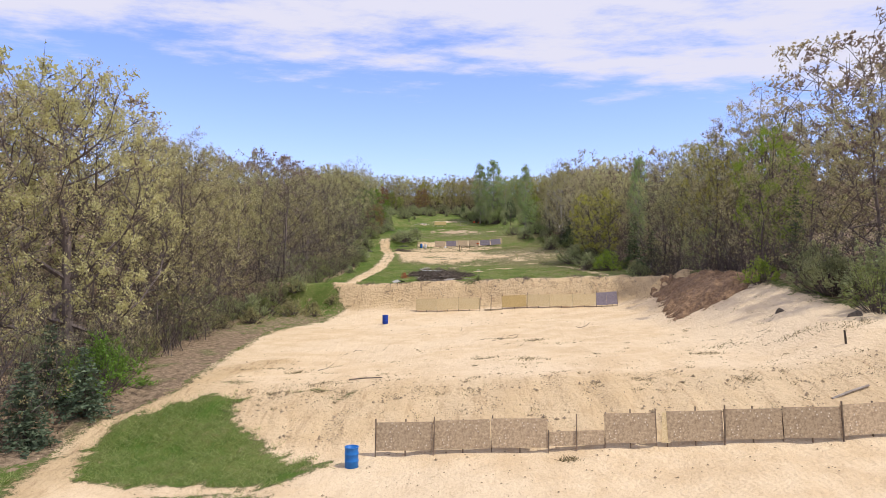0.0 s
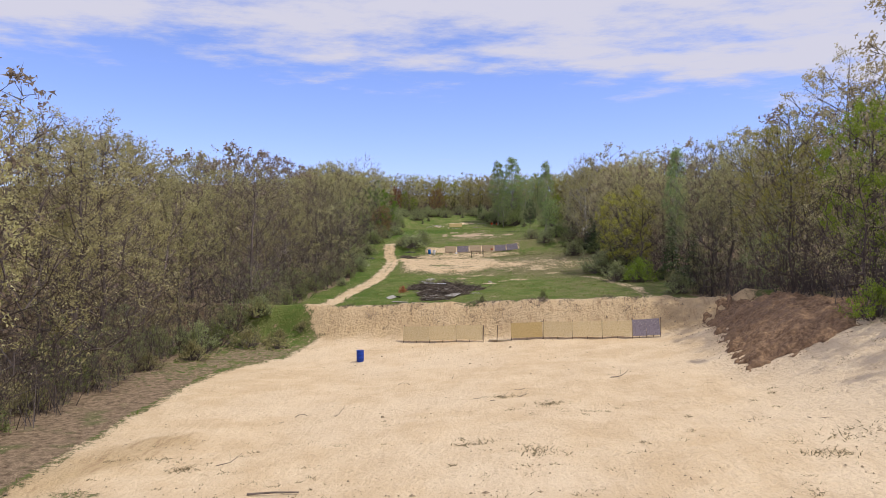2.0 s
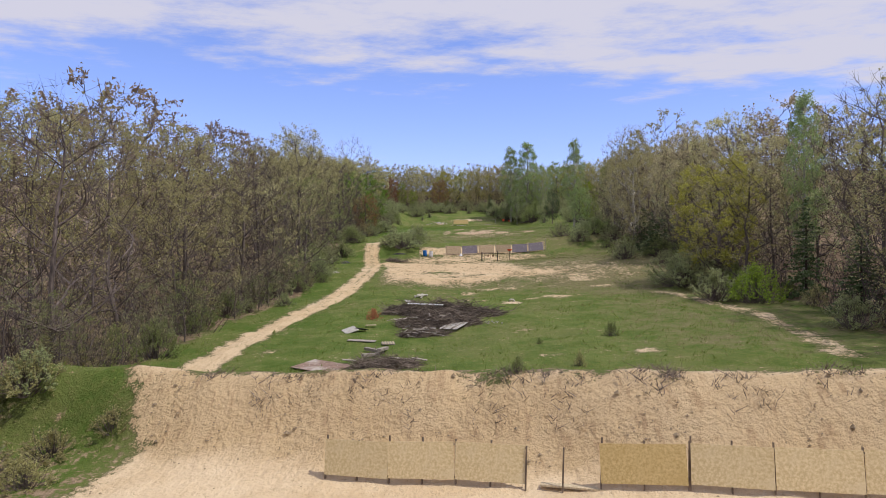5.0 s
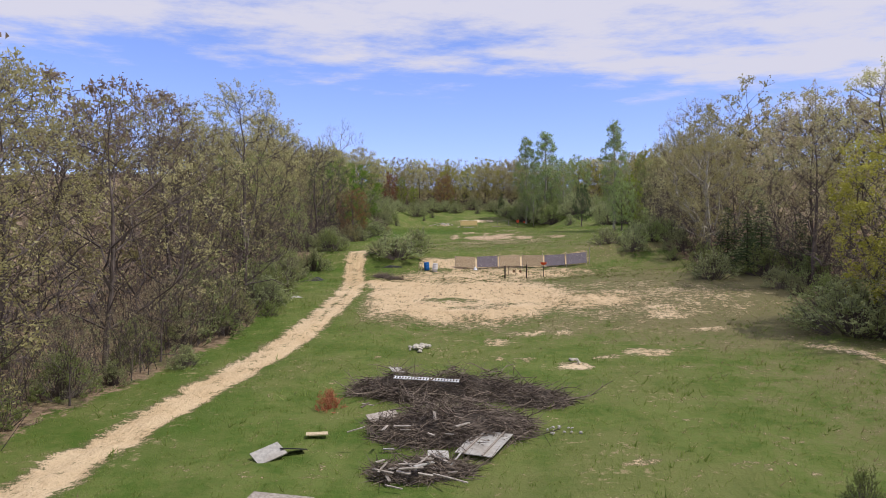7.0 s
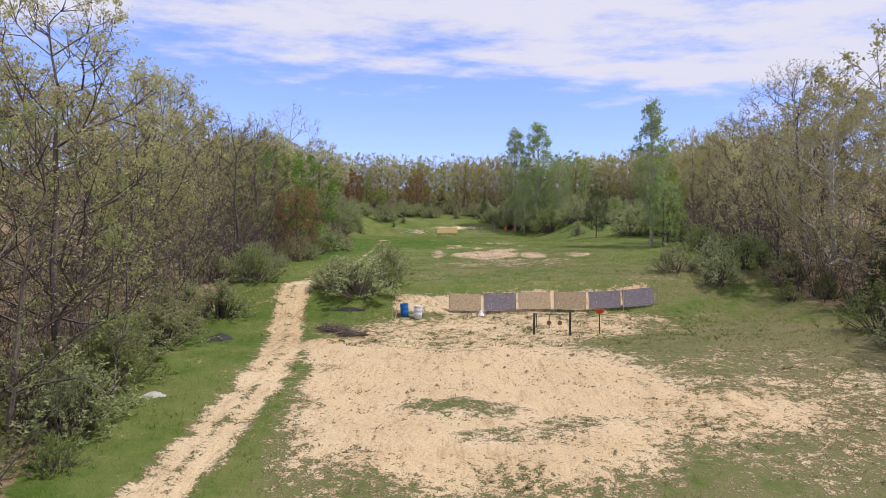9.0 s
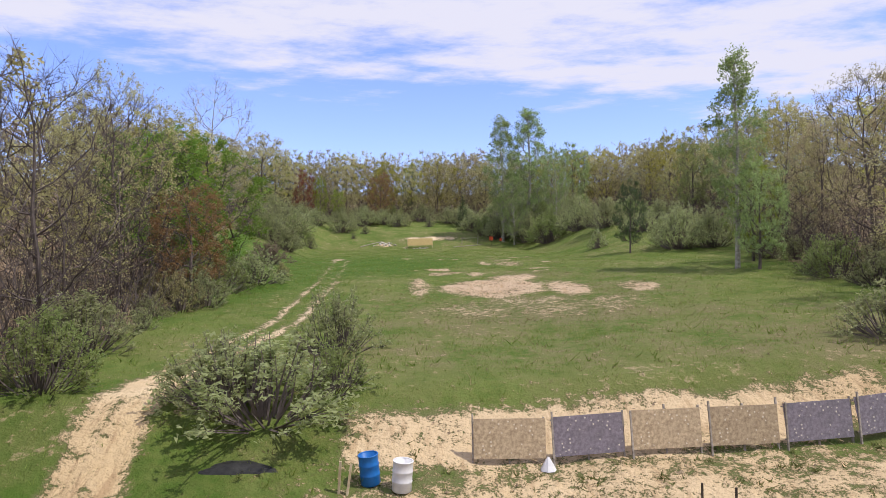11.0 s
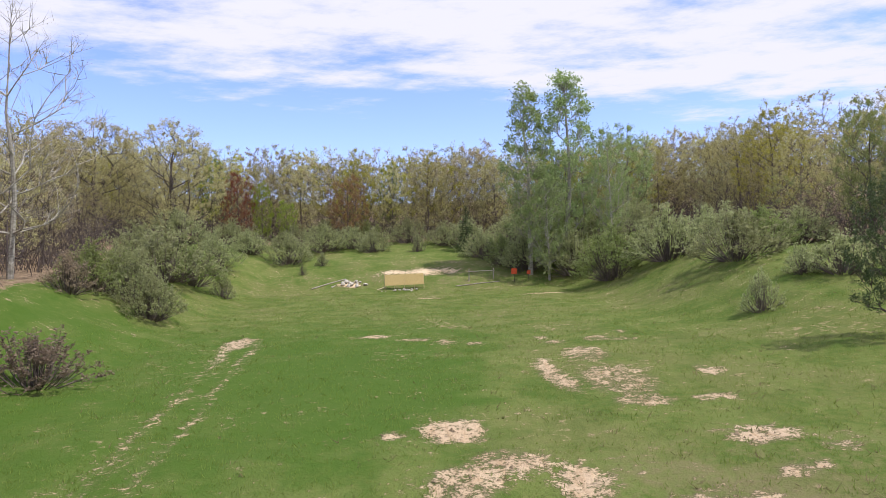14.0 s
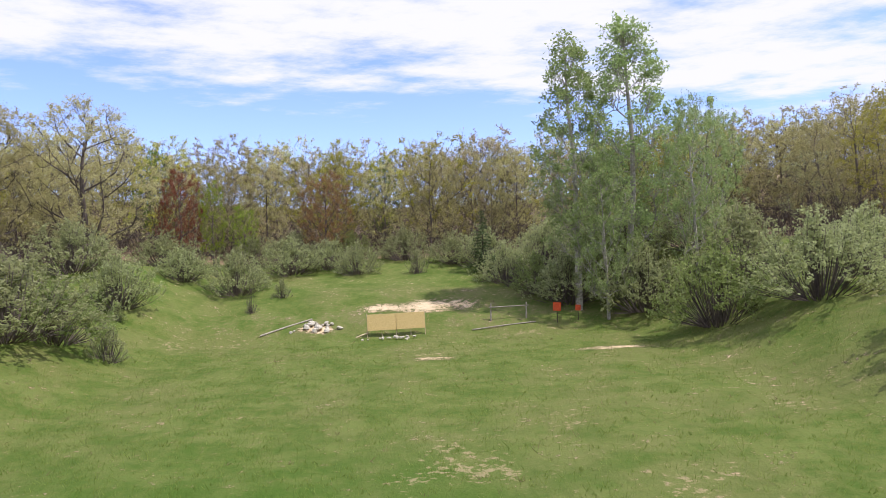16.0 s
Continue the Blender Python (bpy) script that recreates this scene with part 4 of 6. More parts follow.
rng = random.Random(7)
OWN_TREES = [(-23.5, 43), (25.8, 124.5), (25.5, 164.0), (-24.5, 41.5), (-32.5, 234), (-22.5, 197), (27.5, 117), (31, 112), (30.2, 65), (27.6, 71.5), (20, 193.5), (31.5, 119), (-20.5, 88)]
spots = scatter((-80, 2), (85, 350), lambda x, y: 0.9 < depth_in_woods(x, y) < (30 if y > 290 else 24 if y < 130 else 20) and y > 1.3 * abs(x) and all(math.hypot(x - a, y - b) > 3.5 for a, b in OWN_TREES), 4.7, 5, 12000)
front = sorted((p for p in spots if depth_in_woods(*p) < 9.0 and p[1] > 14), key=lambda p: depth_in_woods(*p))[:205]
chosen = set(front)
for x, y in front:
    d = depth_in_woods(x, y)
    tall = canopy(x, y)
    if d < 4.5 and rng.random() < 0.4:
        leaf = rng.choice(["olive", "tan", "olive", "bush", "yellow", "sage"])
        plant("tree", "young grey-barked tree with sparse spring buds at the wood's edge", "tree", rng.choice(MID), leaf, x, y,
              tall * rng.uniform(0.45, 0.75), rng.uniform(0, 360), "trees of the wood", wide=rng.uniform(1.0, 1.3))
    else:
        leaf = rng.choice(["olive", "olive", "tan", "olive", "yellow", "tan", "olive", "yellow", "olive", "tan", None] if y < 200 else ["olive", "yellow", "yellow", "tan", "willow", "olive"])
        label = "tall grey hardwood tree just coming into bud" if leaf else "tall bare grey hardwood tree without leaves"
        plant("tree", label, "tree", rng.choice(TALL if y < 200 else DENSE), leaf, x, y, tall * rng.uniform(0.82, 1.06), rng.uniform(0, 360), "trees of the wood", wide=rng.uniform(0.9, 1.15))


def clump(places, meshes, seed):
    """Many plants joined into one mesh of stems and one of leaves."""
    r = np.random.default_rng(seed)
    store = []
    for stem, crown, tall, limbs in meshes:
        pair = []
        for me in (limbs, crown):
            v = np.empty(len(me.vertices) * 3)
            me.vertices.foreach_get("co", v)
            pair.append((v.reshape(-1, 3), [tuple(p.vertices) for p in me.polygons]))
        store.append((pair, tall))
    out, owner = (Build(), Build()), []
    for x, y, h in places:
        pair, tall = store[r.integers(len(store))]
        owner.append(np.full(len(pair[1][0]), r.uniform()))
        a = r.uniform(0, 2 * math.pi)
        c, sn, s = math.cos(a), math.sin(a), h / tall
        side = s * 1.05
        for b, (v, f) in zip(out, pair):
            b.add(np.stack([v[:, 0] * c - v[:, 1] * sn, v[:, 0] * sn + v[:, 1] * c, v[:, 2]], 1) * np.array((side, side, s)) + np.array((x, y, ground(x, y) - 0.2)), f)
    wood, crown = out[0].mesh("far_wood", BARK), out[1].mesh("far_crown", LEAF["olive"])
    crown.attributes.new("plant", "FLOAT", "POINT").data.foreach_set("value", np.concatenate(owner).astype(np.float32))
    return wood, crown


rest = [p for p in spots if p not in chosen]
rest += scatter((-70, 296), (75, 340), lambda x, y: 3 < depth_in_woods(x, y) < 30, 5.2, 15, 1800)
lower, upper_woods = [p for p in rest if p[1] < 200], [p for p in rest if p[1] >= 200]
for k, (places, leaf) in enumerate(((lower[0::3], "olive"), (lower[1::3], "tan"), (lower[2::3], "bud"), (upper_woods[0::4], "yellow"), (upper_woods[1::4], "olive"), (upper_woods[2::4], "tan"), (upper_woods[3::4], "willow"))):
    wood, crown = clump([(x, y, canopy(x, y) * rng.uniform(0.8, 1.1)) for x, y in places], FAR, 17 + k)
    root = thing("far_woods", "deep wood of bare grey trees in early bud", "woods", Matrix(), kind="stuff")
    part("trunk", wood, None, root)
    leafage = part("crown", crown, None, root)
    leafage.material_slots[0].link, leafage.material_slots[0].material = "OBJECT", LEAF[leaf]


def undergrowth():
    """Thin saplings, dead stems and low leaves that close the view under the trees."""
    r = np.random.default_rng(23)
    wood, crown = Build(), Build()
    for x, y in scatter((-50, 20), (60, 325), lambda x, y: y > 1.3 * abs(x) and 0.3 < depth_in_woods(x, y) < (34 if y > 280 else 13), 1.55, 41, 11000):
        z = ground(x, y)
        near = depth_in_woods(x, y) < 4.0
        n = 30 if near else 14
        h = r.uniform(3.0, 8.5) if near else r.uniform(1.5, 6.5)
        p0 = np.array((x, y, z)) + r.normal(size=(n, 3)) * np.array((0.7, 0.7, 0.0))
        up = r.normal(size=(n, 3)) * np.array((0.35, 0.35, 0.1)) + np.array((0, 0, 1.0))
        p1 = p0 + up * h * r.uniform(0.3, 1.0, (n, 1))
        v, f = spikes(p0, p1, 0.025, r)
        wood.add(v, f)
        m = 54 if near else 20
        w = r.uniform(0.3, 1.0, (m, 1))
        k = r.integers(0, n, m)
        q0 = p0[k] * (1 - w) + p1[k] * w
        q1 = q0 + r.normal(size=(m, 3)) * 0.6
        v, f = spikes(q0, q1, 0.016, r)
        wood.add(v, f)
        v, f = leaves(q1 + r.normal(size=(m, 3)) * 0.15, 0.055, r)
        crown.add(v, f)
    root = thing("undergrowth", "grey tangle of saplings and low budding brush", "undergrowth", Matrix(), kind="stuff")
    part("stem", wood, BARK, root)
    part("crown", crown, LEAF["tan"], root)


undergrowth()

# shrubs along the edges of the clearing
SHRUB = "rounded grey-green shrub in young leaf"
edge = scatter((-45, 72), (45, 205), lambda x, y: -1.5 < depth_in_woods(x, y) < 2.0 and not (x > 0 and y < 100), 2.6, 9, 5000)
for x, y in edge[:90]:
    plant("shrub", SHRUB, "shrub", rng.choice(BUSH), rng.choice(["sage", "sage", "bush", "bush", "olive"]), x, y, rng.uniform(1.3, 3.0), rng.uniform(0, 360), "shrubs along the wood", stem="stem", wide=rng.uniform(0.9, 1.25))
# low brush where the first wood meets the sand
for x, y in scatter((-30, 36), (-16, 132), lambda x, y: -0.6 < depth_in_woods(x, y) < 2.4, 2.3, 19, 3000)[:58]:
    leaf = rng.choice(["olive", "tan", "olive", "bush", "sage"])
    plant("shrub", "tall grey-brown brush with small pale leaves", "shrub", rng.choice(MID), leaf, x, y, rng.uniform(2.4, 5.4), rng.uniform(0, 360), "shrubs along the wood", wide=rng.uniform(1.0, 1.3))
# single shrubs: x, y, height, leaf, width
SHRUBS = [(-10.6, 162.4, 2.6, "sage", 1.5), (-12.2, 163.2, 2.3, "sage", 1.2), (-9.0, 170.0, 2.6, "sage", 0.9), (-8.4, 164.2, 1.6, "bush", 1.1), (-20.5, 150.0, 2.4, "sage", 1.4), (-21.0, 146.0, 2.2, "bush", 1.4), (-19.6, 158.5, 2.4, "sage", 1.3), (-18.8, 164.0, 2.4, "bush", 1.3),
          (-20.0, 170.0, 2.6, "sage", 1.3), (-19.3, 142.0, 2.2, "bush", 1.3), (-21.8, 154.5, 2.8, "sage", 1.4), (17.0, 164.2, 2.3, "sage", 1.2), (14.6, 167.5, 2.2, "sage", 1.2), (18.5, 168.5, 2.6, "sage", 1.3), (-18.8, 136.5, 2.6, "sage", 1.4), (-20.3, 132.0, 3.0, "bush", 1.2),
          (22.8, 125.5, 3.4, "sage", 1.5), (25.2, 128.0, 3.0, "sage", 1.3), (27.2, 49.0, 3.2, "sage", 1.2), (26.0, 41.5, 2.8, "bush", 1.3), (29.5, 46.0, 3.6, "sage", 1.3), (24.6, 54.8, 2.0, "lime", 0.85), (28.0, 53.5, 2.8, "sage", 1.2), (20.5, 146.5, 2.6, "sage", 1.3),
          (21.5, 150.5, 2.8, "bush", 1.3), (-13.5, 80.5, 1.0, "olive", 1.3), (-15.5, 79.5, 1.2, "olive", 1.2), (-14.8, 76.8, 1.2, "olive", 1.2), (-17.5, 77.5, 1.8, "olive", 1.2), (-18.0, 82.0, 1.7, "olive", 1.2), (-20.5, 72.0, 1.6, "olive", 1.2), (-22.0, 67.0, 1.6, "olive", 1.2),
          (-23.5, 61.0, 1.8, "bush", 1.2), (-22.8, 54.0, 1.6, "olive", 1.2), (-22.0, 49.0, 1.8, "bush", 1.2), (-19.8, 39.5, 3.2, "green", 1.0), (-21.0, 43.0, 2.6, "bush", 1.0), (25.3, 114.0, 3.2, "lime", 1.0), (22.5, 116.0, 2.6, "sage", 1.3), (-19.0, 184.5, 2.3, "sage", 1.2),
          (-19.8, 190.5, 2.6, "bush", 1.2), (-25.2, 261.0, 1.3, "sage", 1.0), (-14.6, 270.5, 1.6, "sage", 0.8), (7.4, 92.1, 0.9, "olive", 0.6), (10.8, 101.2, 1.1, "bush", 0.6), (3.3, 79.2, 0.7, "bush", 0.9), (5.7, 99.0, 0.5, "bush", 0.8), (6.0, 271.0, 2.0, None, 0.8),
          (-16.5, 266.5, 1.5, None, 0.7)]
for x, y, tall, leaf, wide in SHRUBS:
    label = {"green": "fresh bright green shrub in full young leaf", "lime": "yellow-green leafy shrub beside the sand", "olive": "low olive-brown shrub with sparse leaves", None: "small bare twiggy shrub"}.get(leaf, SHRUB)
    plant("shrub", label, "shrub", rng.choice(BIG_BUSH if tall > 2.9 else BUSH), leaf, x, y, tall * 1.1, rng.uniform(0, 360), "shrubs of the clearing", stem="stem", wide=wide)

# rounded shrubs on the banks and the slope of the last terrace: x, y, height, leaf, width
DOMES = [(16.7, 223.6, 2.6, "sage", 0.75), (21.1, 235.6, 3.9, "sage", 1.4), (20.4, 247.9, 5.2, "sage", 1.15), (16.6, 252.9, 5.9, "bush", 1.0), (14.9, 262.4, 5.6, "sage", 1.0), (9.8, 266.1, 4.4, "sage", 1.15),
         (14.0, 268.4, 5.8, "bush", 1.05), (21.8, 227.5, 2.1, "sage", 1.1), (32.1, 245.9, 3.6, "sage", 1.5), (31.2, 258.9, 4.6, "sage", 1.25), (21.9, 259.7, 5.2, "sage", 1.1), (26.0, 252.0, 4.4, "sage", 1.2), (26.5, 242.0, 3.6, "bush", 1.3),
         (-22.7, 233.6, 3.3, "sage", 1.1), (-26.5, 249.0, 4.8, "sage", 1.45), (-25.2, 252.1, 3.9, "bush", 1.25), (-27.3, 235.0, 3.7, "bush", 1.15), (-27.4, 231.7, 2.9, "bud", 1.0), (-22.2, 252.3, 2.5, "sage", 0.8),
         (-25.7, 262.9, 4.5, "sage", 1.0), (-24.2, 273.8, 3.2, "sage", 1.3), (-19.0, 272.4, 4.0, "sage", 1.15), (-15.5, 281.4, 3.9, "sage", 1.4), (-11.8, 283.4, 3.3, "sage", 1.4), (-8.5, 279.9, 3.4, "sage", 1.05),
         (-2.6, 279.0, 2.7, "sage", 0.7), (-3.7, 288.0, 3.8, "sage", 1.3), (5.5, 273.0, 3.8, "sage", 1.1), (7.6, 268.7, 3.6, "bush", 1.1), (-24.9, 235.9, 4.0, "sage", 0.9), (-31.5, 256.0, 4.6, "sage", 1.3), (-31.0, 267.0, 4.4, "sage", 1.3),
         (23.0, 213.7, 4.4, "sage", 1.1), (26.2, 213.0, 4.6, "sage", 1.0), (26.9, 224.3, 3.9, "sage", 1.15), (23.4, 226.0, 2.8, "sage", 1.2), (-18.1, 194.9, 2.7, "sage", 1.2), (-21.3, 214.8, 2.6, "bud", 1.3), (-21.6, 198.5, 3.0, "sage", 0.9), (-17.1, 200.6, 1.4, "olive", 1.0),
         (-20.5, 287.0, 3.6, "sage", 1.4), (-28.0, 281.0, 3.8, "sage", 1.4), (1.5, 284.0, 3.6, "sage", 1.3), (10.0, 276.0, 5.0, "sage", 1.2), (17.5, 274.0, 5.6, "bush", 1.2), (22.5, 269.5, 5.4, "sage", 1.2), (4.5, 281.0, 4.4, "sage", 1.2), (12.5, 283.0, 5.0, "sage", 1.3), (20.0, 281.0, 5.2, "bush", 1.3), (-10.0, 290.0, 3.4, "bush", 1.4), (-16.5, 291.0, 3.6, "sage", 1.4)]
for x, y, tall, leaf, wide in DOMES:
    plant("shrub", "low brown shrub with few small leaves" if leaf == "bud" else SHRUB, "shrub", rng.choice(BIG_BUSH if tall > 2.9 else BUSH), leaf, x, y, tall, rng.uniform(0, 360), "shrubs of the clearing", stem="stem", wide=wide)

# trees that stand out: x, y, height, kind, leaf, width, words
NOTED = [(25.5, 164.0, 16.0, OAK[0], "olive", 0.85, "broad oak hung with pale young leaves"),
         (-23.5, 43.0, 20.0, OAK[1], "yellow", 0.9, "large oak with yellow-green tassels"), (-20.5, 88.0, 16.0, TALL[4], None, 1.2, "leaning bare dark tree with fine twigs"),
         (-32.5, 234.0, 20.5, TALL[1], None, 1.05, "tall slender pale tree still bare"), (-24.8, 193.0, 12.8, LUSH[1], "green", 1.3, "bright green leafy tree at the wood's edge"), (-22.5, 197.0, 12.0, LUSH[0], "green", 1.3, "bright green leafy tree at the wood's edge"),
         (-20.4, 186.5, 8.0, LUSH[1], "orange", 1.2, "low tree with copper-brown young leaves"), (25.8, 124.5, 13.6, LUSH[1], "willow", 1.15, "willow-like tree in yellow-green leaf"),
         (30.2, 65.0, 13.8, LUSH[0], "lime", 0.8, "tall maple with lime-green crown"), (27.6, 71.5, 15.5, TALL[3], "willow", 0.8, "tall hardwood in fresh yellow-green leaf"),
         (20.8, 191.5, 8.5, LUSH[1], "poplar", 0.9, "leafy green tree at a poplar's foot"), (23.0, 197.0, 9.0, LUSH[0], "lime", 0.8, "small tree in lime-green leaf"), (20.0, 193.5, 17.6, POPLAR[0], "poplar", 1.0, "slender poplar with small fresh leaves"), (31.5, 119.0, 18.5, POPLAR[1], "poplar", 0.7, "slender poplar with small fresh leaves"),
         (10.2, 264.4, 22.6, POPLAR[0], "poplar", 1.1, "tall poplar with small fresh leaves"), (15.0, 265.4, 23.0, POPLAR[1], "poplar", 1.15, "tall forked poplar with small fresh leaves"),
         (12.0, 262.3, 13.0, LUSH[1], "poplar", 0.7, "birch with white trunk and fresh leaves"), (19.8, 263.5, 14.5, LUSH[0], "poplar", 0.7, "birch with white trunk and fresh leaves"),
         (16.0, 270.0, 13.0, LUSH[0], "bush", 0.9, "leafy green tree above the shrubs"), (24.5, 272.0, 14.0, LUSH[1], "poplar", 0.9, "leafy green tree above the shrubs"),
         (-28.5, 288.0, 11.0, LUSH[0], "rust", 0.85, "young maple with dark red leaves"), (-12.7, 289.5, 10.5, LUSH[1], "orange", 1.0, "maple with orange-brown leaves"), (-21.0, 291.5, 4.6, MID[0], "orange", 0.9, "small tree with rusty young leaves"),
         (-21.5, 287.5, 7.0, LUSH[1], "lime", 0.8, "small tree in lime-green leaf"), (-25.3, 289.0, 10.0, LUSH[1], "lime", 0.6, "narrow tree in fresh green leaf"), (-37.0, 306.0, 13.5, LUSH[0], "green", 0.8, "green leafy tree among bare ones"),
         (-6.5, 303.0, 12.5, LUSH[1], "green", 0.6, "green leafy tree among bare ones"), (-36.0, 281.0, 17.0, OAK[0], "yellow", 1.1, "broad oak with yellow-green tassels"), (-43.0, 274.0, 15.5, OAK[1], "yellow", 1.2, "broad oak with yellow-green tassels"),
         (35.0, 240.0, 12.0, LUSH[1], "bush", 0.8, "dark green leafy tree at the wood's edge"), (-23.0, 60.0, 17.0, TALL[1], "yellow", 1.1, "oak with yellow-green tassels")]
for x, y, tall, meshes, leaf, wide, words in NOTED:
    plant("tree", words, "tree", meshes, leaf, x, y, tall, rng.uniform(0, 360), bark=BARK_PALE if "birch" in words or "pale" in words else None, wide=wide)
for x, y, tall, wide in ((-20.6, 33.6, 4.3, 1.2), (-19.2, 36.6, 3.9, 1.2), (-21.8, 38.0, 4.6, 1.1)):
    plant("spruce", "young dark green spruce beside the sandy path", "spruce", SPRUCE, "spruce", x, y, tall, rng.uniform(0, 360), crown="needles", wide=wide)
# wide cedars near y 150: evergreen understory, some added to darken a shaded stretch
for x, y, tall, meshes, wide in ((30.5, 61.5, 7.0, CEDAR, 0.9), (30.0, 115.0, 9.0, CEDAR, 0.9), (17.6, 213.6, 8.0, LUSH[1], 0.75), (4.0, 277.5, 6.5, CEDAR, 1.0), (25.0, 150.0, 6.0, CEDAR, 1.4), (27.5, 153.0, 7.0, CEDAR, 1.4), (25.5, 157.0, 6.5, CEDAR, 1.4), (28.5, 146.5, 6.0, CEDAR, 1.4), (30.5, 107.0, 7.0, CEDAR, 1.4)):
    plant("pine", "dark green conifer among the bare trees", "pine", meshes, "pine", x, y, tall, rng.uniform(0, 360), crown="needles", wide=wide)

# ---- debris of the second terrace ----
def bent(seed, length, radius, sides=4, crook=0.12):
    r = np.random.default_rng(seed)
    b = Build()
    pts, d = [np.zeros(3)], np.array((1.0, 0, 0))
    for i in range(4):
        d = d + r.normal(size=3) * crook * 2
        d /= np.linalg.norm(d)
        pts.append(pts[-1] + d * length / 4)
    b.tube(pts, [radius, radius * 0.85, radius * 0.65, radius * 0.45, radius * 0.2], sides)
    for k in range(3):
        p = pts[1 + k]
        b.tube([p, p + r.normal(size=3) * np.array((0.4, 0.5, 0.3)) * length * 0.3], [radius * 0.45, radius * 0.12], 3, cap=False)
    return b


BOUGHS = [bent(200 + i, 2.2 + 0.25 * i, 0.035 + 0.004 * i).mesh("branch", BRANCH) for i in range(7)]


def brush_pile(label, lobes, branches, twigs, seed):
    """lobes: (x, y, half length, half width, height, turn). Branches one by one on a tangle of twigs."""
    r = np.random.default_rng(seed)
    x0, y0 = lobes[0][0], lobes[0][1]
    root = thing("brush_pile", label, "brush pile", Matrix.Translation((x0, y0, ground(x0, y0))))
    z0 = ground(x0, y0)
    share = np.array([l[2] * l[3] for l in lobes])
    share = share / share.sum()

    def spot():
        cx, cy, a, b, h, turn = lobes[r.choice(len(lobes), p=share)]
        q, w = math.sqrt(r.uniform()), r.uniform(0, 2 * math.pi)
        u, v = q * math.cos(w), q * math.sin(w)
        c, s = math.cos(radians(turn)), math.sin(radians(turn))
        x, y = cx + u * a * c - v * b * s, cy + u * a * s + v * b * c
        top = h * (1 - q * q) ** 0.7 * (0.75 + 0.25 * math.sin(3 * x + 2 * y))
        return x, y, ground(x, y), top, turn
    tangle = Build()
    p0, p1 = [], []
    for _ in range(twigs):
        x, y, z, top, turn = spot()
        p = np.array((x - x0, y - y0, z - z0 + top * r.uniform(0.1, 1.0)))
        d = r.normal(size=3) * np.array((1.0, 0.8, 0.35))
        p0.append(p)
        p1.append(p + d / np.linalg.norm(d) * r.uniform(0.3, 1.1))
    v, f = spikes(np.array(p0), np.array(p1), 0.02, r)
    tangle.add(v, f)
    for cx, cy, a, b, h, turn in lobes:      # the dark, packed middle of the heap
        c, s = math.cos(radians(turn)), math.sin(radians(turn))
        heart = Build()
        verts, faces, n = [], [], 18
        for i in range(6):
            q = i / 5
            for k in range(n):
                w = 2 * math.pi * k / n
                u, vv = q * math.cos(w) * 0.92, q * math.sin(w) * 0.92
                x, y = cx + u * a * c - vv * b * s, cy + u * a * s + vv * b * c
                verts.append((x - x0, y - y0, ground(x, y) - z0 - 0.05 + 0.62 * h * (1 - q * q) * (0.7 + 0.5 * r.uniform())))
        for i in range(5):
            for k in range(n):
                faces.append((i * n + k, i * n + (k + 1) % n, (i + 1) * n + (k + 1) % n, (i + 1) * n + k))
        heart.add(verts, faces)
        part("core", heart, BARK_DARK, root, "dark packed middle of the heap")
    tagged(part("twig", tangle, BRANCH, root), kind="stuff")
    for k in range(branches):
        x, y, z, top, turn = spot()
        part("branch", BOUGHS[k % 7], None, root, m=Matrix.Translation((x - x0, y - y0, z - z0 + top * r.uniform(0.6, 1.02) + 0.03))
             @ pose(0, 0, 0, r.uniform(0, 360), r.uniform(-10, 6), (turn if r.uniform() < 0.6 else 0) + r.normal() * 45 + 180 * r.integers(2)) @ Matrix.Scale(float(r.uniform(0.3, 0.75)), 4))
    return root


brush_pile("large heap of dead grey-brown branches on the grass", [(-1.6, 108.2, 3.4, 2.3, 1.25, 0), (-1.6, 113.2, 4.2, 1.2, 1.5, 5), (-4.7, 114.2, 2.4, 1.2, 1.15, 20), (2.0, 112.0, 1.7, 1.0, 0.9, -10), (-2.4, 103.9, 1.9, 1.1, 0.55, 10)], 250, 13000, 3)
brush_pile("small heap of dark twigs and scrap wood by the berm", [(-4.3, 93.7, 1.7, 1.3, 0.6, 0), (-2.9, 93.9, 1.1, 1.0, 0.45, 0)], 40, 2200, 4)


def slab(name, label, category, x, y, size, mat, turn=0.0, tilt=(0, 0), lift=0.0, ribs=0, rib_mat=None, group=""):
    """A flat board or sheet lying on the ground, with battens where it has them."""
    w, d, h = size
    root = thing(name, label, category, on_ground(x, y, turn) @ pose(0, 0, lift + h / 2 + 0.02, *tilt), group)
    b = Build()
    b.box((w, d, h))
    part("board", b, mat, root)
    for k in range(ribs):
        b = Build()
        b.box((0.07, d * 1.04, 0.05))
        part("batten", b, rib_mat or mat, root, m=pose(-w / 2 + w * (k + 0.5) / ribs, 0, h / 2 + 0.027))
    return root


PEELING = pocked(grained("plywood_peeling", (0.16, 0.10, 0.075), (0.33, 0.23, 0.18), 5.0, stretch=(0.4, 2.0, 1), stain=(0.62, 0.58, 0.53)), 0.9, (0.7, 0.67, 0.62))
slab("plywood_sheet", "weathered peeling plywood sheet lying in the grass", "plywood", -7.7, 93.7, (2.9, 2.3, 0.03), PEELING, -26, (4, 3), 0.08)
slab("metal_sheet", "grey sheet with raised edges leaning on the heap", "sheet", -0.3, 106.0, (1.45, 2.2, 0.03), CONCRETE, -22, (8, 0), 0.2, 2, WOOD_GREY)
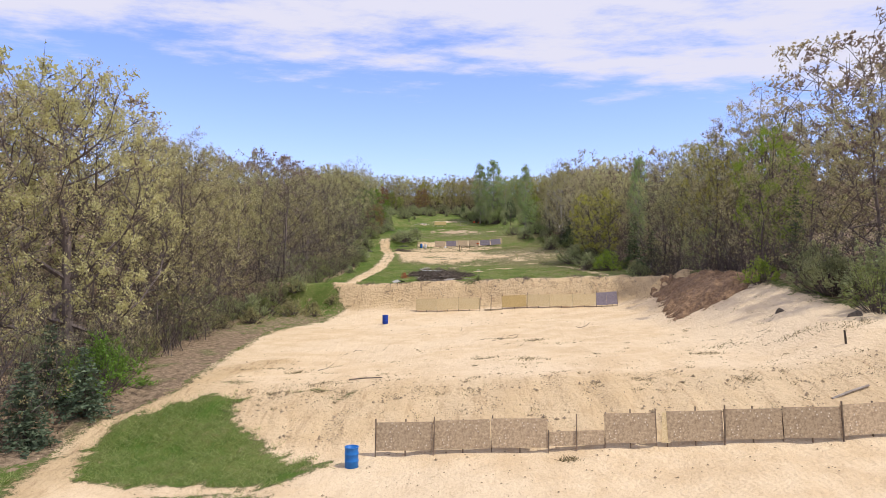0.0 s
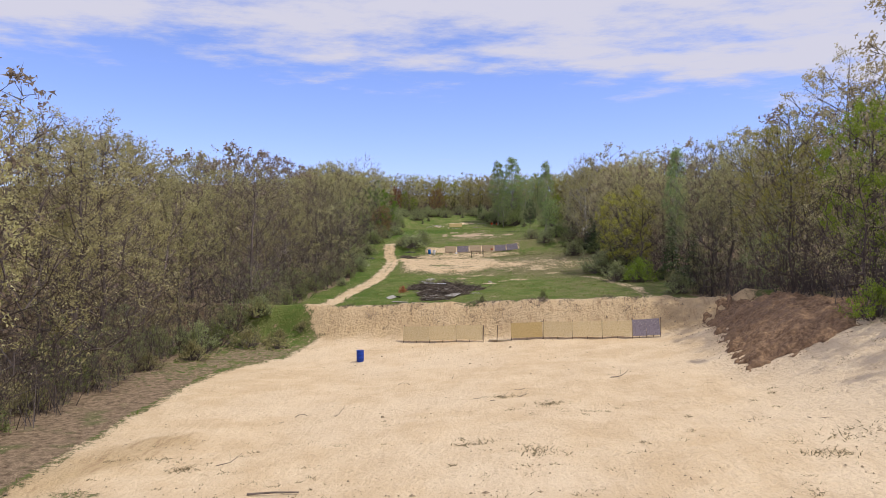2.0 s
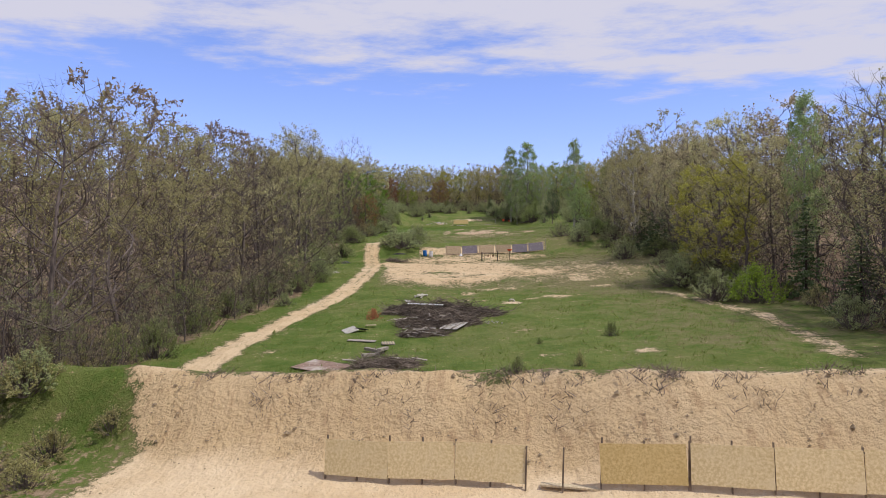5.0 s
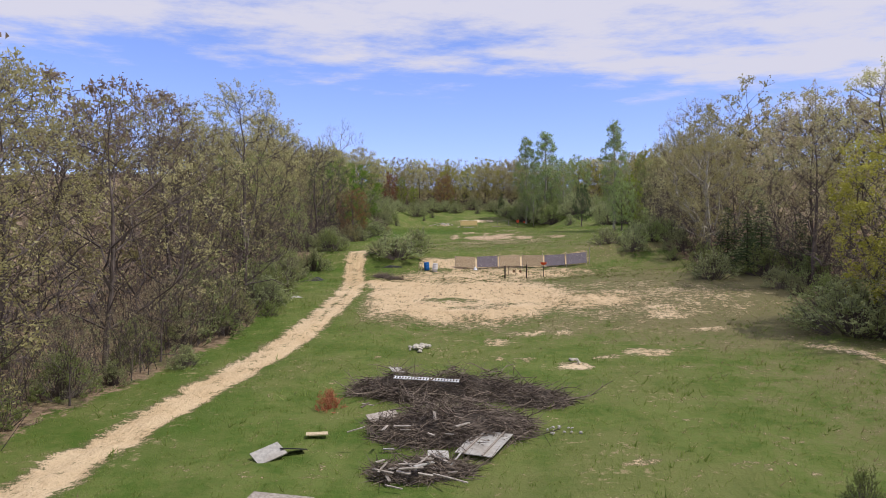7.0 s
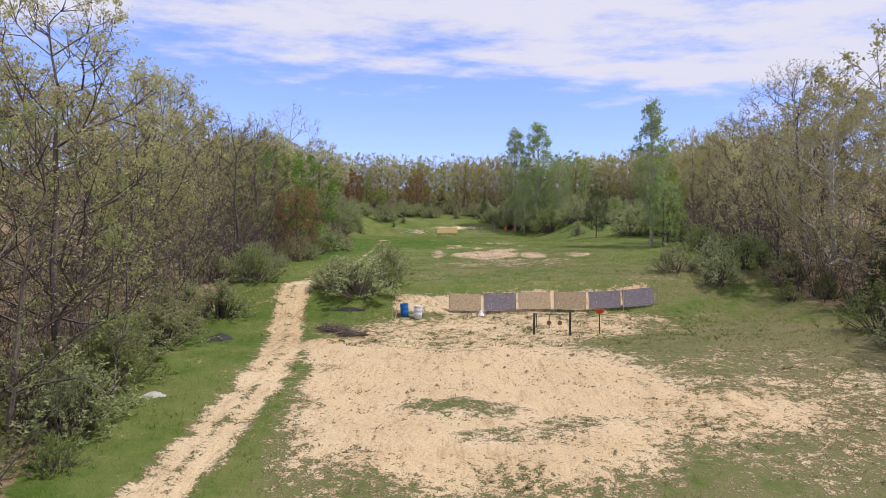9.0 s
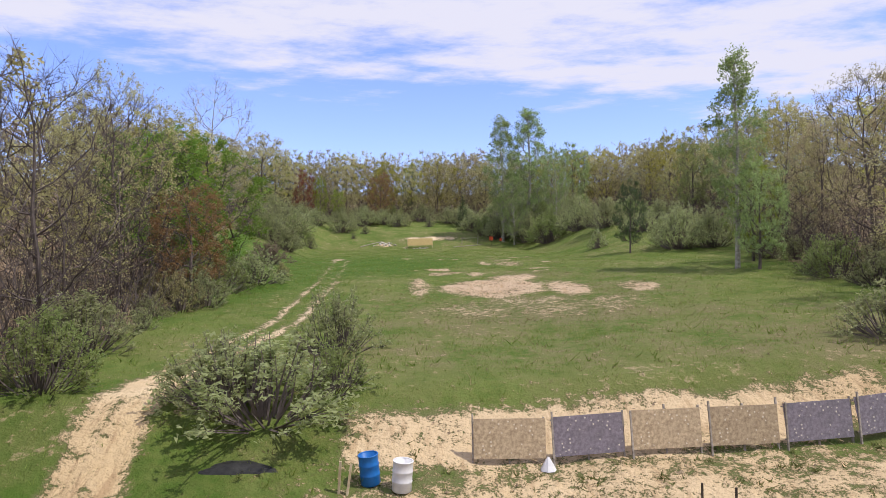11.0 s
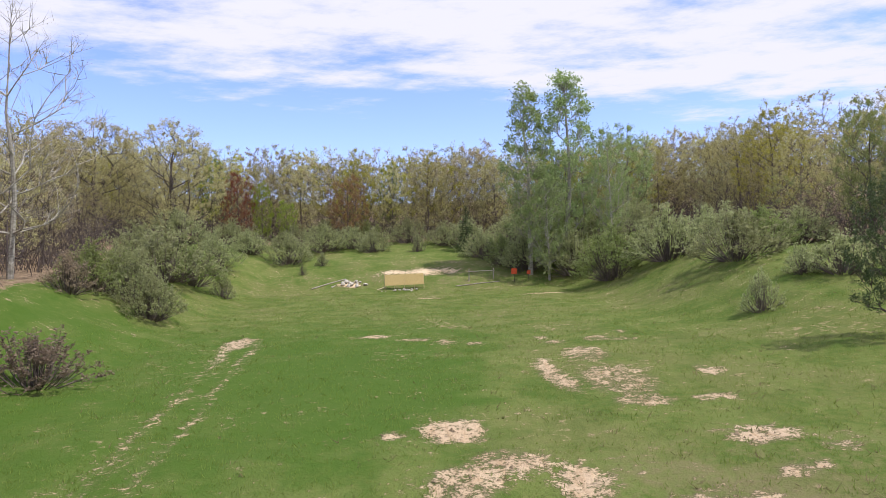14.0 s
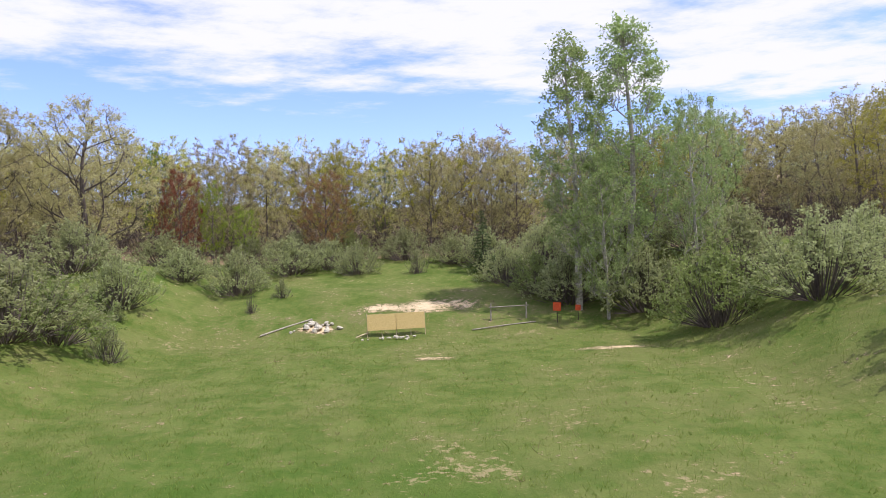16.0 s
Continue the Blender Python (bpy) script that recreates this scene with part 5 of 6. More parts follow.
slab("board", "small pale square board on the heap's edge", "board", -1.9, 104.6, (0.75, 1.2, 0.04), CONCRETE, 8, (12, 3), 0.2)
slab("board", "pale grey board lying against the heap", "board", -4.6, 109.6, (1.3, 0.8, 0.03), WOOD_GREY, 25, (10, -6), 0.22)
slab("board", "pale grey square board on top of the heap", "board", -4.6, 114.4, (0.7, 0.6, 0.03), CONCRETE, 30, (14, 8), 0.95)
slab("board", "cream board lying in the grass", "board", -6.9, 107.4, (0.85, 0.4, 0.04), LUMBER, 15, (0, 0), 0.12)
slab("metal_sheet", "crumpled grey sheet lying in the grass", "sheet", -8.1, 105.0, (1.1, 0.8, 0.04), CONCRETE, 40, (18, -14), 0.15)
slab("metal_sheet", "dark bent sheet lying in the grass", "sheet", -7.4, 105.6, (1.0, 0.5, 0.04), DARK_TARP, 35, (-12, 10), 0.15)
slab("pallet", "broken grey slatted pallet in the grass", "pallet", -4.6, 100.5, (0.9, 0.9, 0.03), WOOD_GREY, 12, (4, 0), 0.05, 5, LUMBER)
slab("board", "long weathered board in the grass", "board", -6.6, 101.4, (2.0, 0.55, 0.04), WOOD_GREY, -6, (4, 2), 0.04)
for x, y, turn, ln, lift in ((-5.15, 97.6, -37, 1.6, 0.02), (-4.45, 96.9, 82, 1.9, 0.2), (-5.15, 96.3, 48, 1.3, 0.02)):
    slab("timber", "thick weathered grey timber lying across others in the grass", "timber", x, y, (ln, 0.24, 0.18), WOOD_GREY, turn, (2, 3), lift, group="timbers by the heap")
for x, y, turn, ln in ((-3.0, 94.9, -6, 1.6), (-6.3, 95.2, 8, 0.9), (-1.9, 94.7, -20, 1.0)):
    slab("plank", "splintered pale plank on the small heap's edge", "plank", x, y, (ln, 0.2, 0.05), WOOD_GREY, turn, (6, 5), 0.15, group="planks by the heap")
r9 = random.Random(9)
for k in range(26):      # splintered boards in front of the large heap
    x, y = -2.5 + r9.gauss(0, 0.9), 103.2 + r9.gauss(0, 0.8)
    slab("board", "splintered pale board in front of the heap", "board", x, y, (r9.uniform(0.3, 1.0), r9.uniform(0.05, 0.14), 0.035), r9.choice([WOOD_GREY, WOOD_GREY, CONCRETE]), r9.uniform(0, 180),
         (r9.uniform(-14, 14), r9.uniform(-16, 16)), r9.uniform(0.15, 0.6), group="splintered boards")

for k in range(16):      # scrap boards among the branches
    x, y = -2.6 + r9.gauss(0, 1.5), 106.6 + r9.gauss(0, 1.1)
    slab("board", "broken grey scrap board caught in the branch heap", "board", x, y, (r9.uniform(0.3, 0.8), r9.uniform(0.05, 0.14), 0.03), r9.choice([WOOD_GREY, WOOD_GREY, BRANCH]), r9.uniform(0, 180),
         (r9.uniform(-20, 20), r9.uniform(-18, 18)), r9.uniform(0.75, 1.1), group="scrap boards in the heap")


def lattice(x, y, turn, n=22):
    root = thing("lattice_strip", "white ladder-like plastic strip on the branch heap", "lattice", on_ground(x, y, turn) @ pose(0, 0, 1.0, 10, 2))
    for side in (-0.14, 0.14):
        b = Build()
        b.box((n * 0.14, 0.035, 0.035))
        part("rail", b, WHITE, root, m=pose(0, side, 0))
    for k in range(n):
        b = Build()
        b.box((0.06, 0.25, 0.025))
        part("rung", b, WHITE, root, m=pose(-n * 0.07 + 0.14 * (k + 0.5), 0, 0.004))


lattice(-3.0, 112.6, -3)


def rubble(label, x, y, rx, ry, n, size, mat, seed):
    r = np.random.default_rng(seed)
    root = thing("rubble_heap", label, "rubble", on_ground(x, y))
    z0 = ground(x, y)
    for k in range(n):
        b = Build()
        u, v = r.normal(size=2) * 0.5
        s = size * r.uniform(0.5, 1.3)
        b.lathe([(0.02, -0.4), (0.55 * r.uniform(0.7, 1.2), -0.3), (0.6 * r.uniform(0.7, 1.2), 0.1), (0.35 * r.uniform(0.7, 1.2), 0.45), (0.02, 0.5)], 6)
        part("stone", b, mat, root, m=pose(u * rx, v * ry, ground(x + u * rx, y + v * ry) - z0 + s * 0.3 + 0.12 * max(0, 1 - u * u - v * v), *r.uniform(-30, 30, 2), r.uniform(0, 360)) @ Matrix.Diagonal((s * r.uniform(0.8, 1.5), s, s * 0.8, 1)))


rubble("small heap of pale broken concrete in the grass", -4.3, 123.1, 1.0, 0.6, 22, 0.25, STONE, 1)
rubble("small heap of pale rubble with rusty scraps", 4.5, 119.9, 0.8, 0.5, 10, 0.16, STONE, 2)
rubble("scattered silver-grey scraps in the grass", 2.7, 108.0, 0.8, 0.5, 14, 0.12, CONCRETE, 5)
rubble("flat pale heap of broken stone on the slope", -10.9, 263.0, 1.6, 0.9, 30, 0.32, STONE, 6)
rubble("line of pale stones at the foot of the panel", -4.7, 260.2, 2.6, 0.3, 20, 0.2, STONE, 7)
plant("dead_bush", "dry rust-red dead bush on the grass", "bush", BUSH[1], "dead", -7.3, 111.3, 1.0, 20, stem="stem", wide=1.0, bark=grained("dry_red_stem", (0.34, 0.10, 0.055), (0.55, 0.22, 0.13), 6.0))

# ---- on the berm above the second row ----
lying = drum("barrel", "light blue open barrel lying on its side", 8.3, 86.8, BLUE)
lying.matrix_basis = on_ground(8.55, 87.3) @ pose(0, 0, 0.29, 90, 0, -42)
black = drum("barrel", "black plastic barrel lying on its side", 9.4, 86.4, DARK_TARP, open_top=False)
black.matrix_basis = on_ground(9.0, 86.3) @ pose(0, 0, 0.29, 90, 0, 70)
bucket = thing("bucket", "white round plastic tub standing on the berm", "bucket", on_ground(7.1, 86.2))
b = Build()
b.lathe([(0.01, 0.0), (0.2, 0.0), (0.25, 0.1), (0.27, 0.32), (0.24, 0.42), (0.14, 0.47), (0.01, 0.48)], 18)
part("shell", b, WHITE, bucket, flat=False)
slab("plank", "pale lumber lying at the foot of the open bay", "plank", 5.0, 74.55, (2.4, 0.3, 0.06), LUMBER, -13, (0, 0), 0.02)


def mound():
    """The heap of dark soil poured down the slope at the end of the second row."""
    outline = [(18.4, 56.2), (19.2, 61.0), (20.3, 67.0), (21.0, 72.6), (23.0, 73.6), (25.2, 71.0), (26.2, 64.0), (25.6, 58.0), (23.6, 54.6), (20.6, 55.0)]
    me = bpy.data.meshes.new("soil_mound")
    n = 150
    gx, gy = np.meshgrid(np.linspace(16.5, 28.5, n), np.linspace(52, 76, n))
    x, y = gx.ravel(), gy.ravel()
    rough = np.array([[noise.noise((a * f, b * f, 9.0 + f)) for f in (0.5, 1.3, 3.2, 7.0)] for a, b in zip(x, y)])
    d = region(x, y, outline) + 0.8 * rough[:, 1] + 0.5 * rough[:, 2]
    run = np.array([noise.noise((a * 1.1 - b * 0.5, b * 0.25, 4.0)) for a, b in zip(x, y)])
    lift = 0.4 * smooth(-0.3, 2.5, d) * (1 + 0.4 * rough[:, 0]) + smooth(-0.2, 0.8, d) * (0.10 + 0.14 * rough[:, 1] + 0.10 * rough[:, 2] + 0.06 * rough[:, 3] + 0.22 * run)
    z = height(x, y) + lift - 0.6 * smooth(0.1, -0.5, d)
    q = (np.arange((n - 1) * (n - 1)) // (n - 1)) * n + np.arange((n - 1) * (n - 1)) % (n - 1)
    faces = np.stack([q, q + 1, q + 1 + n, q + n], 1)
    faces = faces[(d[faces] > -0.7).any(axis=1)]
    me.from_pydata(np.stack([x, y, z], 1).tolist(), [], faces.tolist())
    me.materials.append(SOIL)
    me.shade_smooth()
    tagged(new("soil_mound", me), "heap of dark brown soil beside the sand", "mound")
    r = np.random.default_rng(5)      # crumbs that rolled off its edge
    px, py = r.uniform(16.5, 28, 9000), r.uniform(52, 76, 9000)
    e = region(px, py, outline)
    keep = r.uniform(size=9000) < 0.8 * np.exp(-np.abs(e) / 0.4) * (e < 0.5)
    px, py = px[keep], py[keep]
    s = r.uniform(0.02, 0.065, len(px))
    base = np.array([(1, 0, 0), (0, 1, 0), (-1, 0, 0), (0, -1, 0), (0, 0, 0.8)], float)
    v = base[None] * (s[:, None, None] * r.uniform(0.6, 1.5, (len(px), 5, 3))) + np.stack([px, py, height(px, py) + 0.01], 1)[:, None]
    k = np.arange(len(px))[:, None, None] * 5
    b = Build()
    b.add(v.reshape(-1, 3), (np.array([(0, 1, 4), (1, 2, 4), (2, 3, 4), (3, 0, 4)])[None] + k).reshape(-1, 3).tolist())
    tagged(new("soil_crumbs", b.mesh("soil_crumbs", SOIL)), "dark crumbs of soil at the heap's foot", "soil", kind="stuff")


mound()

# ---- third terrace ----
def stake(name, label, x, y, tall, mat, width=0.07, tilt=(0, 0), round_=False):
    root = thing(name, label, "post", on_ground(x, y) @ pose(0, 0, 0, *tilt))
    b = Build()
    if round_:
        b.tube([(0, 0, -0.3), (0.01, 0, tall * 0.5), (0, 0.01, tall)], [width / 2, width / 2, width * 0.42], 8)
    else:
        b.box((width, width, tall + 0.3), pose(0, 0, (tall - 0.3) / 2))
    part("shaft", b, mat, root)
    return root


gong = thing("gong_stand", "two dark posts with a wire and hanging rusty discs", "target stand", on_ground(2.9, 154.9, -15))
zg = ground(2.9, 154.9)
for x in (-1.15, 1.15):
    b = Build()
    b.box((0.13, 0.09, 1.75), pose(0, 0, 0.575))
    part("post", b, BARK_DARK, gong, m=pose(x, 0, ground(2.9 + x * 0.97, 154.9 - x * 0.26) - zg))
b = Build()
b.tube([(-1.25, 0, 1.38), (0, 0, 1.34), (1.25, 0, 1.38)], [0.014, 0.014, 0.014], 5)
part("wire", b, BARK_DARK, gong)
for x in (-0.2, 0.5):
    b = Build()
    b.tube([(x, 0, 1.35), (x, 0, 0.95)], [0.012, 0.012], 4)
    part("hanger", b, BARK_DARK, gong)
    b = Build()
    b.lathe([(0.01, -0.012), (0.15, -0.012), (0.15, 0.012), (0.01, 0.012)], 16)
    part("disc", b, SOIL, gong, "rusty steel disc", m=pose(x, 0, 0.82, 90))
for x, y in ((2.2, 157.3), (3.0, 157.0)):
    stake("stake", "thin dark stake standing in the sand", x, y, 0.9, BARK_DARK, 0.05)
dish = stake("target_post", "thin dark post with an orange-red dished target", 5.75, 154.0, 1.35, BARK_DARK, 0.06)
b = Build()
b.lathe([(0.02, 1.28), (0.16, 1.3), (0.3, 1.42), (0.34, 1.56), (0.31, 1.56), (0.27, 1.44), (0.14, 1.34), (0.02, 1.32)], 14)
part("dish", b, RED, dish, "orange-red dished plate")
stake("stake", "pale wooden stake leaning in the sand", -7.75, 158.9, 0.95, LUMBER, 0.07, (3, 4))
stake("stake", "pale wooden stake leaning in the sand", -7.5, 158.8, 0.9, LUMBER, 0.07, (-3, 8))
stake("stake", "tall thin grey pole at the row's end", 11.5, 161.2, 1.9, WOOD_GREY, 0.06)
b = Build()
b.lathe([(0.26, 0.0), (0.2, 0.12), (0.1, 0.3), (0.02, 0.42)], 7)
cloth = thing("cloth", "crumpled white cloth at the foot of a post", "cloth", on_ground(-1.45, 160.15))
part("fold", b, WHITE, cloth)


def heap_of(name, label, category, x, y, rx, ry, h, mat, seed, turn=0.0):
    b = Build()
    n, verts, faces = 14, [], []
    for i in range(5):
        q = i / 4
        for k in range(n):
            w = 2 * math.pi * k / n
            wob = 1 + 0.2 * math.sin(3 * w + seed) + 0.1 * math.sin(7 * w + 2 * seed)
            px, py = q * rx * math.cos(w) * wob, q * ry * math.sin(w) * wob
            verts.append((px, py, ground(x + px, y + py) - ground(x, y) + h * (1 - q ** 2) * (0.8 + 0.3 * math.sin(5 * px + seed)) - 0.03 * q))
    for i in range(4):
        for k in range(n):
            faces.append((i * n + k, i * n + (k + 1) % n, (i + 1) * n + (k + 1) % n, (i + 1) * n + k))
    b.add(verts, faces)
    ob = new(name, b.mesh(name, mat))
    ob.matrix_basis = on_ground(x, y)
    return tagged(ob, label, category)


heap_of("tarp", "crumpled black tarp lying in the grass", "tarp", -17.8, 152.4, 0.85, 1.1, 0.3, DARK_TARP, 1)
heap_of("tarp", "strip of black tarp under a shrub", "tarp", -10.9, 159.9, 1.3, 0.35, 0.15, DARK_TARP, 3)
heap_of("tarp", "grey plastic sheet half hidden in the grass", "tarp", -16.6, 140.2, 0.7, 0.5, 0.15, CONCRETE, 2)
brush_pile("low heap of dark dead brush beside the track", [(-11.2, 155.6, 1.4, 0.6, 0.4, -25), (-9.9, 154.8, 1.0, 0.5, 0.3, 0)], 16, 900, 8)
slab("board", "small white board lying in the grass", "board", -20.3, 166.0, (0.7, 0.3, 0.04), WHITE, 5, (0, 0), 0.03)

# ---- last terrace ----
def log(name, label, a, b_, r0, mat, lift=0.08):
    root = thing(name, label, "log", on_ground(*a))
    d = (b_[0] - a[0], b_[1] - a[1], ground(*b_) - ground(*a))
    bm = Build()
    bm.tube([(0, 0, lift), (d[0] / 2, d[1] / 2, d[2] / 2 + lift + 0.03), (d[0], d[1], d[2] + lift)], [r0, r0 * 0.95, r0 * 0.85], 8)
    part("trunk", bm, mat, root)


log("log", "bare pale pole lying on the slope", (-14.9, 262.0), (-11.3, 264.6), 0.07, WOOD_GREY, 0.12)
log("log", "short pale pole beside the panel", (-7.6, 260.6), (-6.6, 261.4), 0.05, LUMBER, 0.2)
log("log", "thin grey rail lying in the long grass", (1.2, 261.6), (6.2, 262.3), 0.05, WOOD_GREY, 0.08)
log("log", "grey branch lying across the sand", (17.4, 30.7), (19.3, 31.2), 0.06, WOOD_GREY, 0.1)
log("log", "thin dead branch lying on the sand", (-5.6, 40.6), (-3.6, 40.3), 0.04, BRANCH, 0.06)
for x, y, tall, plate in ((7.9, 262.2, 1.5, 0.62), (9.6, 262.4, 1.15, 0.42)):
    root = stake("target_post", "thin post with a red-orange steel plate target", x, y, tall, BARK_DARK, 0.05)
    b = Build()
    b.box((plate, 0.02, plate * 1.05), pose(0, -0.045, tall - plate * 0.4, 0, 4))
    part("plate", b, RED, root, "faded red-orange plate")
bench = thing("old_rail", "weathered grey rail on two leaning posts", "fence", on_ground(4.2, 263.0))
for x in (-1.4, 1.4):
    b = Build()
    b.tube([(x, 0, -0.2), (x + 0.05, 0, 1.25)], [0.06, 0.05], 7)
    part("post", b, WOOD_GREY, bench)
b = Build()
b.tube([(-1.5, -0.07, 0.95), (1.6, -0.07, 1.0)], [0.05, 0.045], 6)
part("rail", b, WOOD_GREY, bench)
stake("post", "short brown stump in the grass", -27.5, 257.0, 0.8, BARK, 0.16, (2, 3), True)
stake("post", "charred leaning stump standing in the sand", 21.4, 36.9, 0.75, BARK_DARK, 0.12, (0, -6), True)
heap_of("stump", "dark rotten stump in the sand", "stump", 22.6, 47.2, 0.3, 0.3, 0.45, BARK_DARK, 4)
heap_of("stump", "dark root clump in the sand", "stump", 24.3, 41.2, 0.45, 0.4, 0.5, BARK_DARK, 5)

# ---- ground cover: blades, dry tufts, clods and sticks ----
def sample(n, seed, across, along_y, weight):
    r = np.random.default_rng(seed)
    x, y = r.uniform(*across, n), r.uniform(*along_y, n)
    keep = r.uniform(size=n) < weight(x, y)
    return x[keep], y[keep], r


def blades(name, label, mat, n, seed, lo, hi, weight, tall, width, per=3, lean=0.5):
    x, y, r = sample(n, seed, lo, hi, weight)
    x, y = np.repeat(x, per), np.repeat(y, per)
    x, y = x + r.normal(size=len(x)) * 0.07, y + r.normal(size=len(x)) * 0.07
    p0 = np.stack([x, y, height(x, y) - 0.03], 1)
    p1 = p0 + (r.normal(size=p0.shape) * np.array((lean, lean, 0.15)) + np.array((0, 0, 1))) * tall * r.uniform(0.4, 1.2, (len(x), 1))
    v, f = spikes(p0, p1, width, r)
    b = Build()
    b.add(v, f)
    return tagged(new(name, b.mesh(name, mat)), label, "grass", kind="stuff")


def open_grass(x, y):
    sand, litter, dry, rough = zones(x, y)
    return np.clip(1 - 1.6 * sand, 0, 1) * np.clip(1 - 1.3 * litter, 0, 1)


blades("grass", "green spring grass of the terraces", GRASS, 120000, 61, (-24, 22), (26, 262), lambda x, y: open_grass(x, y) * (0.35 + 0.65 * (wave(x, y, 2.2, 4) > -0.1)), 0.16, 0.013, 3, 0.45)
blades("long_grass", "rank green grass in darker clumps", GRASS, 5000, 62, (-20, 20), (26, 175), lambda x, y: open_grass(x, y) * (wave(x, y, 3.0, 9) > 0.3), 0.3, 0.03, 4, 0.6)
blades("dry_grass", "straw-coloured dry grass among the green", STRAW, 26000, 63, (-24, 24), (26, 268),
       lambda x, y: open_grass(x, y) * np.clip(zones(x, y)[2] * 0.9 - 0.1, 0.04, 1), 0.22, 0.02, 3, 0.7)


def face_weight(x, y):
    sand, litter, dry, rough = zones(x, y)
    return (sand > 0.45) * np.clip(rough - 0.05, 0.03, 1) * np.clip(0.5 + wave(x, y, 1.7, 3), 0.05, 1)


def clods():
    bands = [sample(n, 71 + i, lo, hi, face_weight) for i, (n, lo, hi) in enumerate(
        ((24000, (-13, 30), (24, 42)), (13000, (-13, 31), (66, 83)), (9000, (-17, 36), (40, 76)), (9000, (-12, 15), (128, 165)), (9000, (-7, 12), (182, 208))))]
    x, y = np.concatenate([k[0] for k in bands]), np.concatenate([k[1] for k in bands])
    r = bands[0][2]
    s = r.uniform(0.018, 0.055, len(x)) * (1 + (r.uniform(size=len(x)) < 0.06) * 1.2)
    z = height(x, y)
    base = np.array([(1, 0, 0), (0, 1, 0), (-1, 0, 0), (0, -1, 0), (0, 0, 0.8)], float)
    v = base[None] * (s[:, None, None] * r.uniform(0.6, 1.5, (len(x), 5, 3))) + np.stack([x, y, z + 0.01], 1)[:, None]
    k = np.arange(len(x))[:, None, None] * 5
    f = (np.array([(0, 1, 4), (1, 2, 4), (2, 3, 4), (3, 0, 4)])[None] + k).reshape(-1, 3)
    b = Build()
    b.add(v.reshape(-1, 3), f.tolist())
    tagged(new("clods", b.mesh("clods", CLOD)), "brown clods and small stones on the sand faces", "stones", kind="stuff")


clods()
blades("weeds", "dry brown weeds on the sand faces", STRAW, 5000, 72, (-14, 34), (28, 82), lambda x, y: face_weight(x, y) * (wave(x, y, 2.6, 7) > 0.15), 0.11, 0.012, 4, 0.8)
blades("toe_tufts", "small green-brown tufts on the sand before the panels", leafy("tuft_green", (0.10, 0.11, 0.035), (0.24, 0.25, 0.09)), 2600, 74, (-11, 14), (150, 161),
       lambda x, y: (wave(x, y, 0.7, 8) > 0.25) * 0.9, 0.16, 0.03, 4, 0.9)
blades("pad_tufts", "sparse dry tufts across the sandy pad", STRAW, 1200, 75, (-12, 18), (128, 152), lambda x, y: (wave(x, y, 0.9, 3) > 0.35) * 0.6, 0.14, 0.022, 4, 1.0)


def clumps(name, label, mat, n, each, seed, lo, hi, weight, tall, width, size):
    """Scattered small tufts, each a handful of blades."""
    x, y, r = sample(n, seed, lo, hi, weight)
    k = r.integers(max(2, each // 4), each, len(x))
    s = np.repeat(size * r.uniform(0.3, 1.4, len(x)), k)
    x, y = np.repeat(x, k), np.repeat(y, k)
    x, y = x + r.normal(size=len(x)) * s * 1.5, y + r.normal(size=len(x)) * s
    p0 = np.stack([x, y, height(x, y) - 0.02], 1)
    p1 = p0 + (r.normal(size=p0.shape) * np.array((0.8, 0.8, 0.15)) + np.array((0, 0, 0.8))) * tall * r.uniform(0.3, 1.2, (len(x), 1))
    v, f = spikes(p0, p1, width, r)
    b = Build()
    b.add(v, f)
    return tagged(new(name, b.mesh(name, mat)), label, "grass", kind="stuff")


def lip_weight(x, y):
    ye = y + 0.18 * np.clip(x, -25, 25)
    return (0.12 + 0.88 * np.exp(-((ye - 37.5) / 2.2) ** 2)) * np.clip(0.45 + 1.2 * wave(x, y, 3.0, 5), 0.04, 1) * (ye > 31.5)


clumps("face_tufts", "small brown tufts scattered on the first sand face", leafy("tuft_brown", (0.15, 0.125, 0.07), (0.33, 0.275, 0.165)), 2800, 26, 76, (-13, 28), (27, 52), lip_weight, 0.14, 0.016, 0.13)
clumps("pad_weeds", "low green-brown weeds scattered over the pad's edges", leafy("tuft_weed", (0.13, 0.13, 0.05), (0.26, 0.25, 0.11)), 1500, 18, 77, (-12, 18), (128, 160),
       lambda x, y: np.clip(0.15 + 0.5 * wave(x, y, 1.5, 3) + 0.6 * smooth(2, 10, x) + 0.5 * smooth(149, 153, y), 0.02, 0.9), 0.13, 0.018, 0.16)
clumps("bare_weeds", "low weeds between the bare patches", leafy("tuft_thin", (0.13, 0.15, 0.05), (0.28, 0.28, 0.12)), 1300, 14, 78, (-7, 13), (177, 226), lambda x, y: 0.25 + 0.4 * (wave(x, y, 1.3, 6) > 0), 0.12, 0.016, 0.15)
dark_weed = blades("dead_weeds", "dark dead weeds along the berm's edge", BRANCH, 2200, 73, (-10, 18), (73, 82),
                   lambda x, y: (wave(x, y, 1.6, 2) > 0.1) * smooth(77.3, 78.6, y + 0.23 * x) * (1 - smooth(80.2, 81, y + 0.23 * x)), 0.32, 0.016, 5, 0.9)

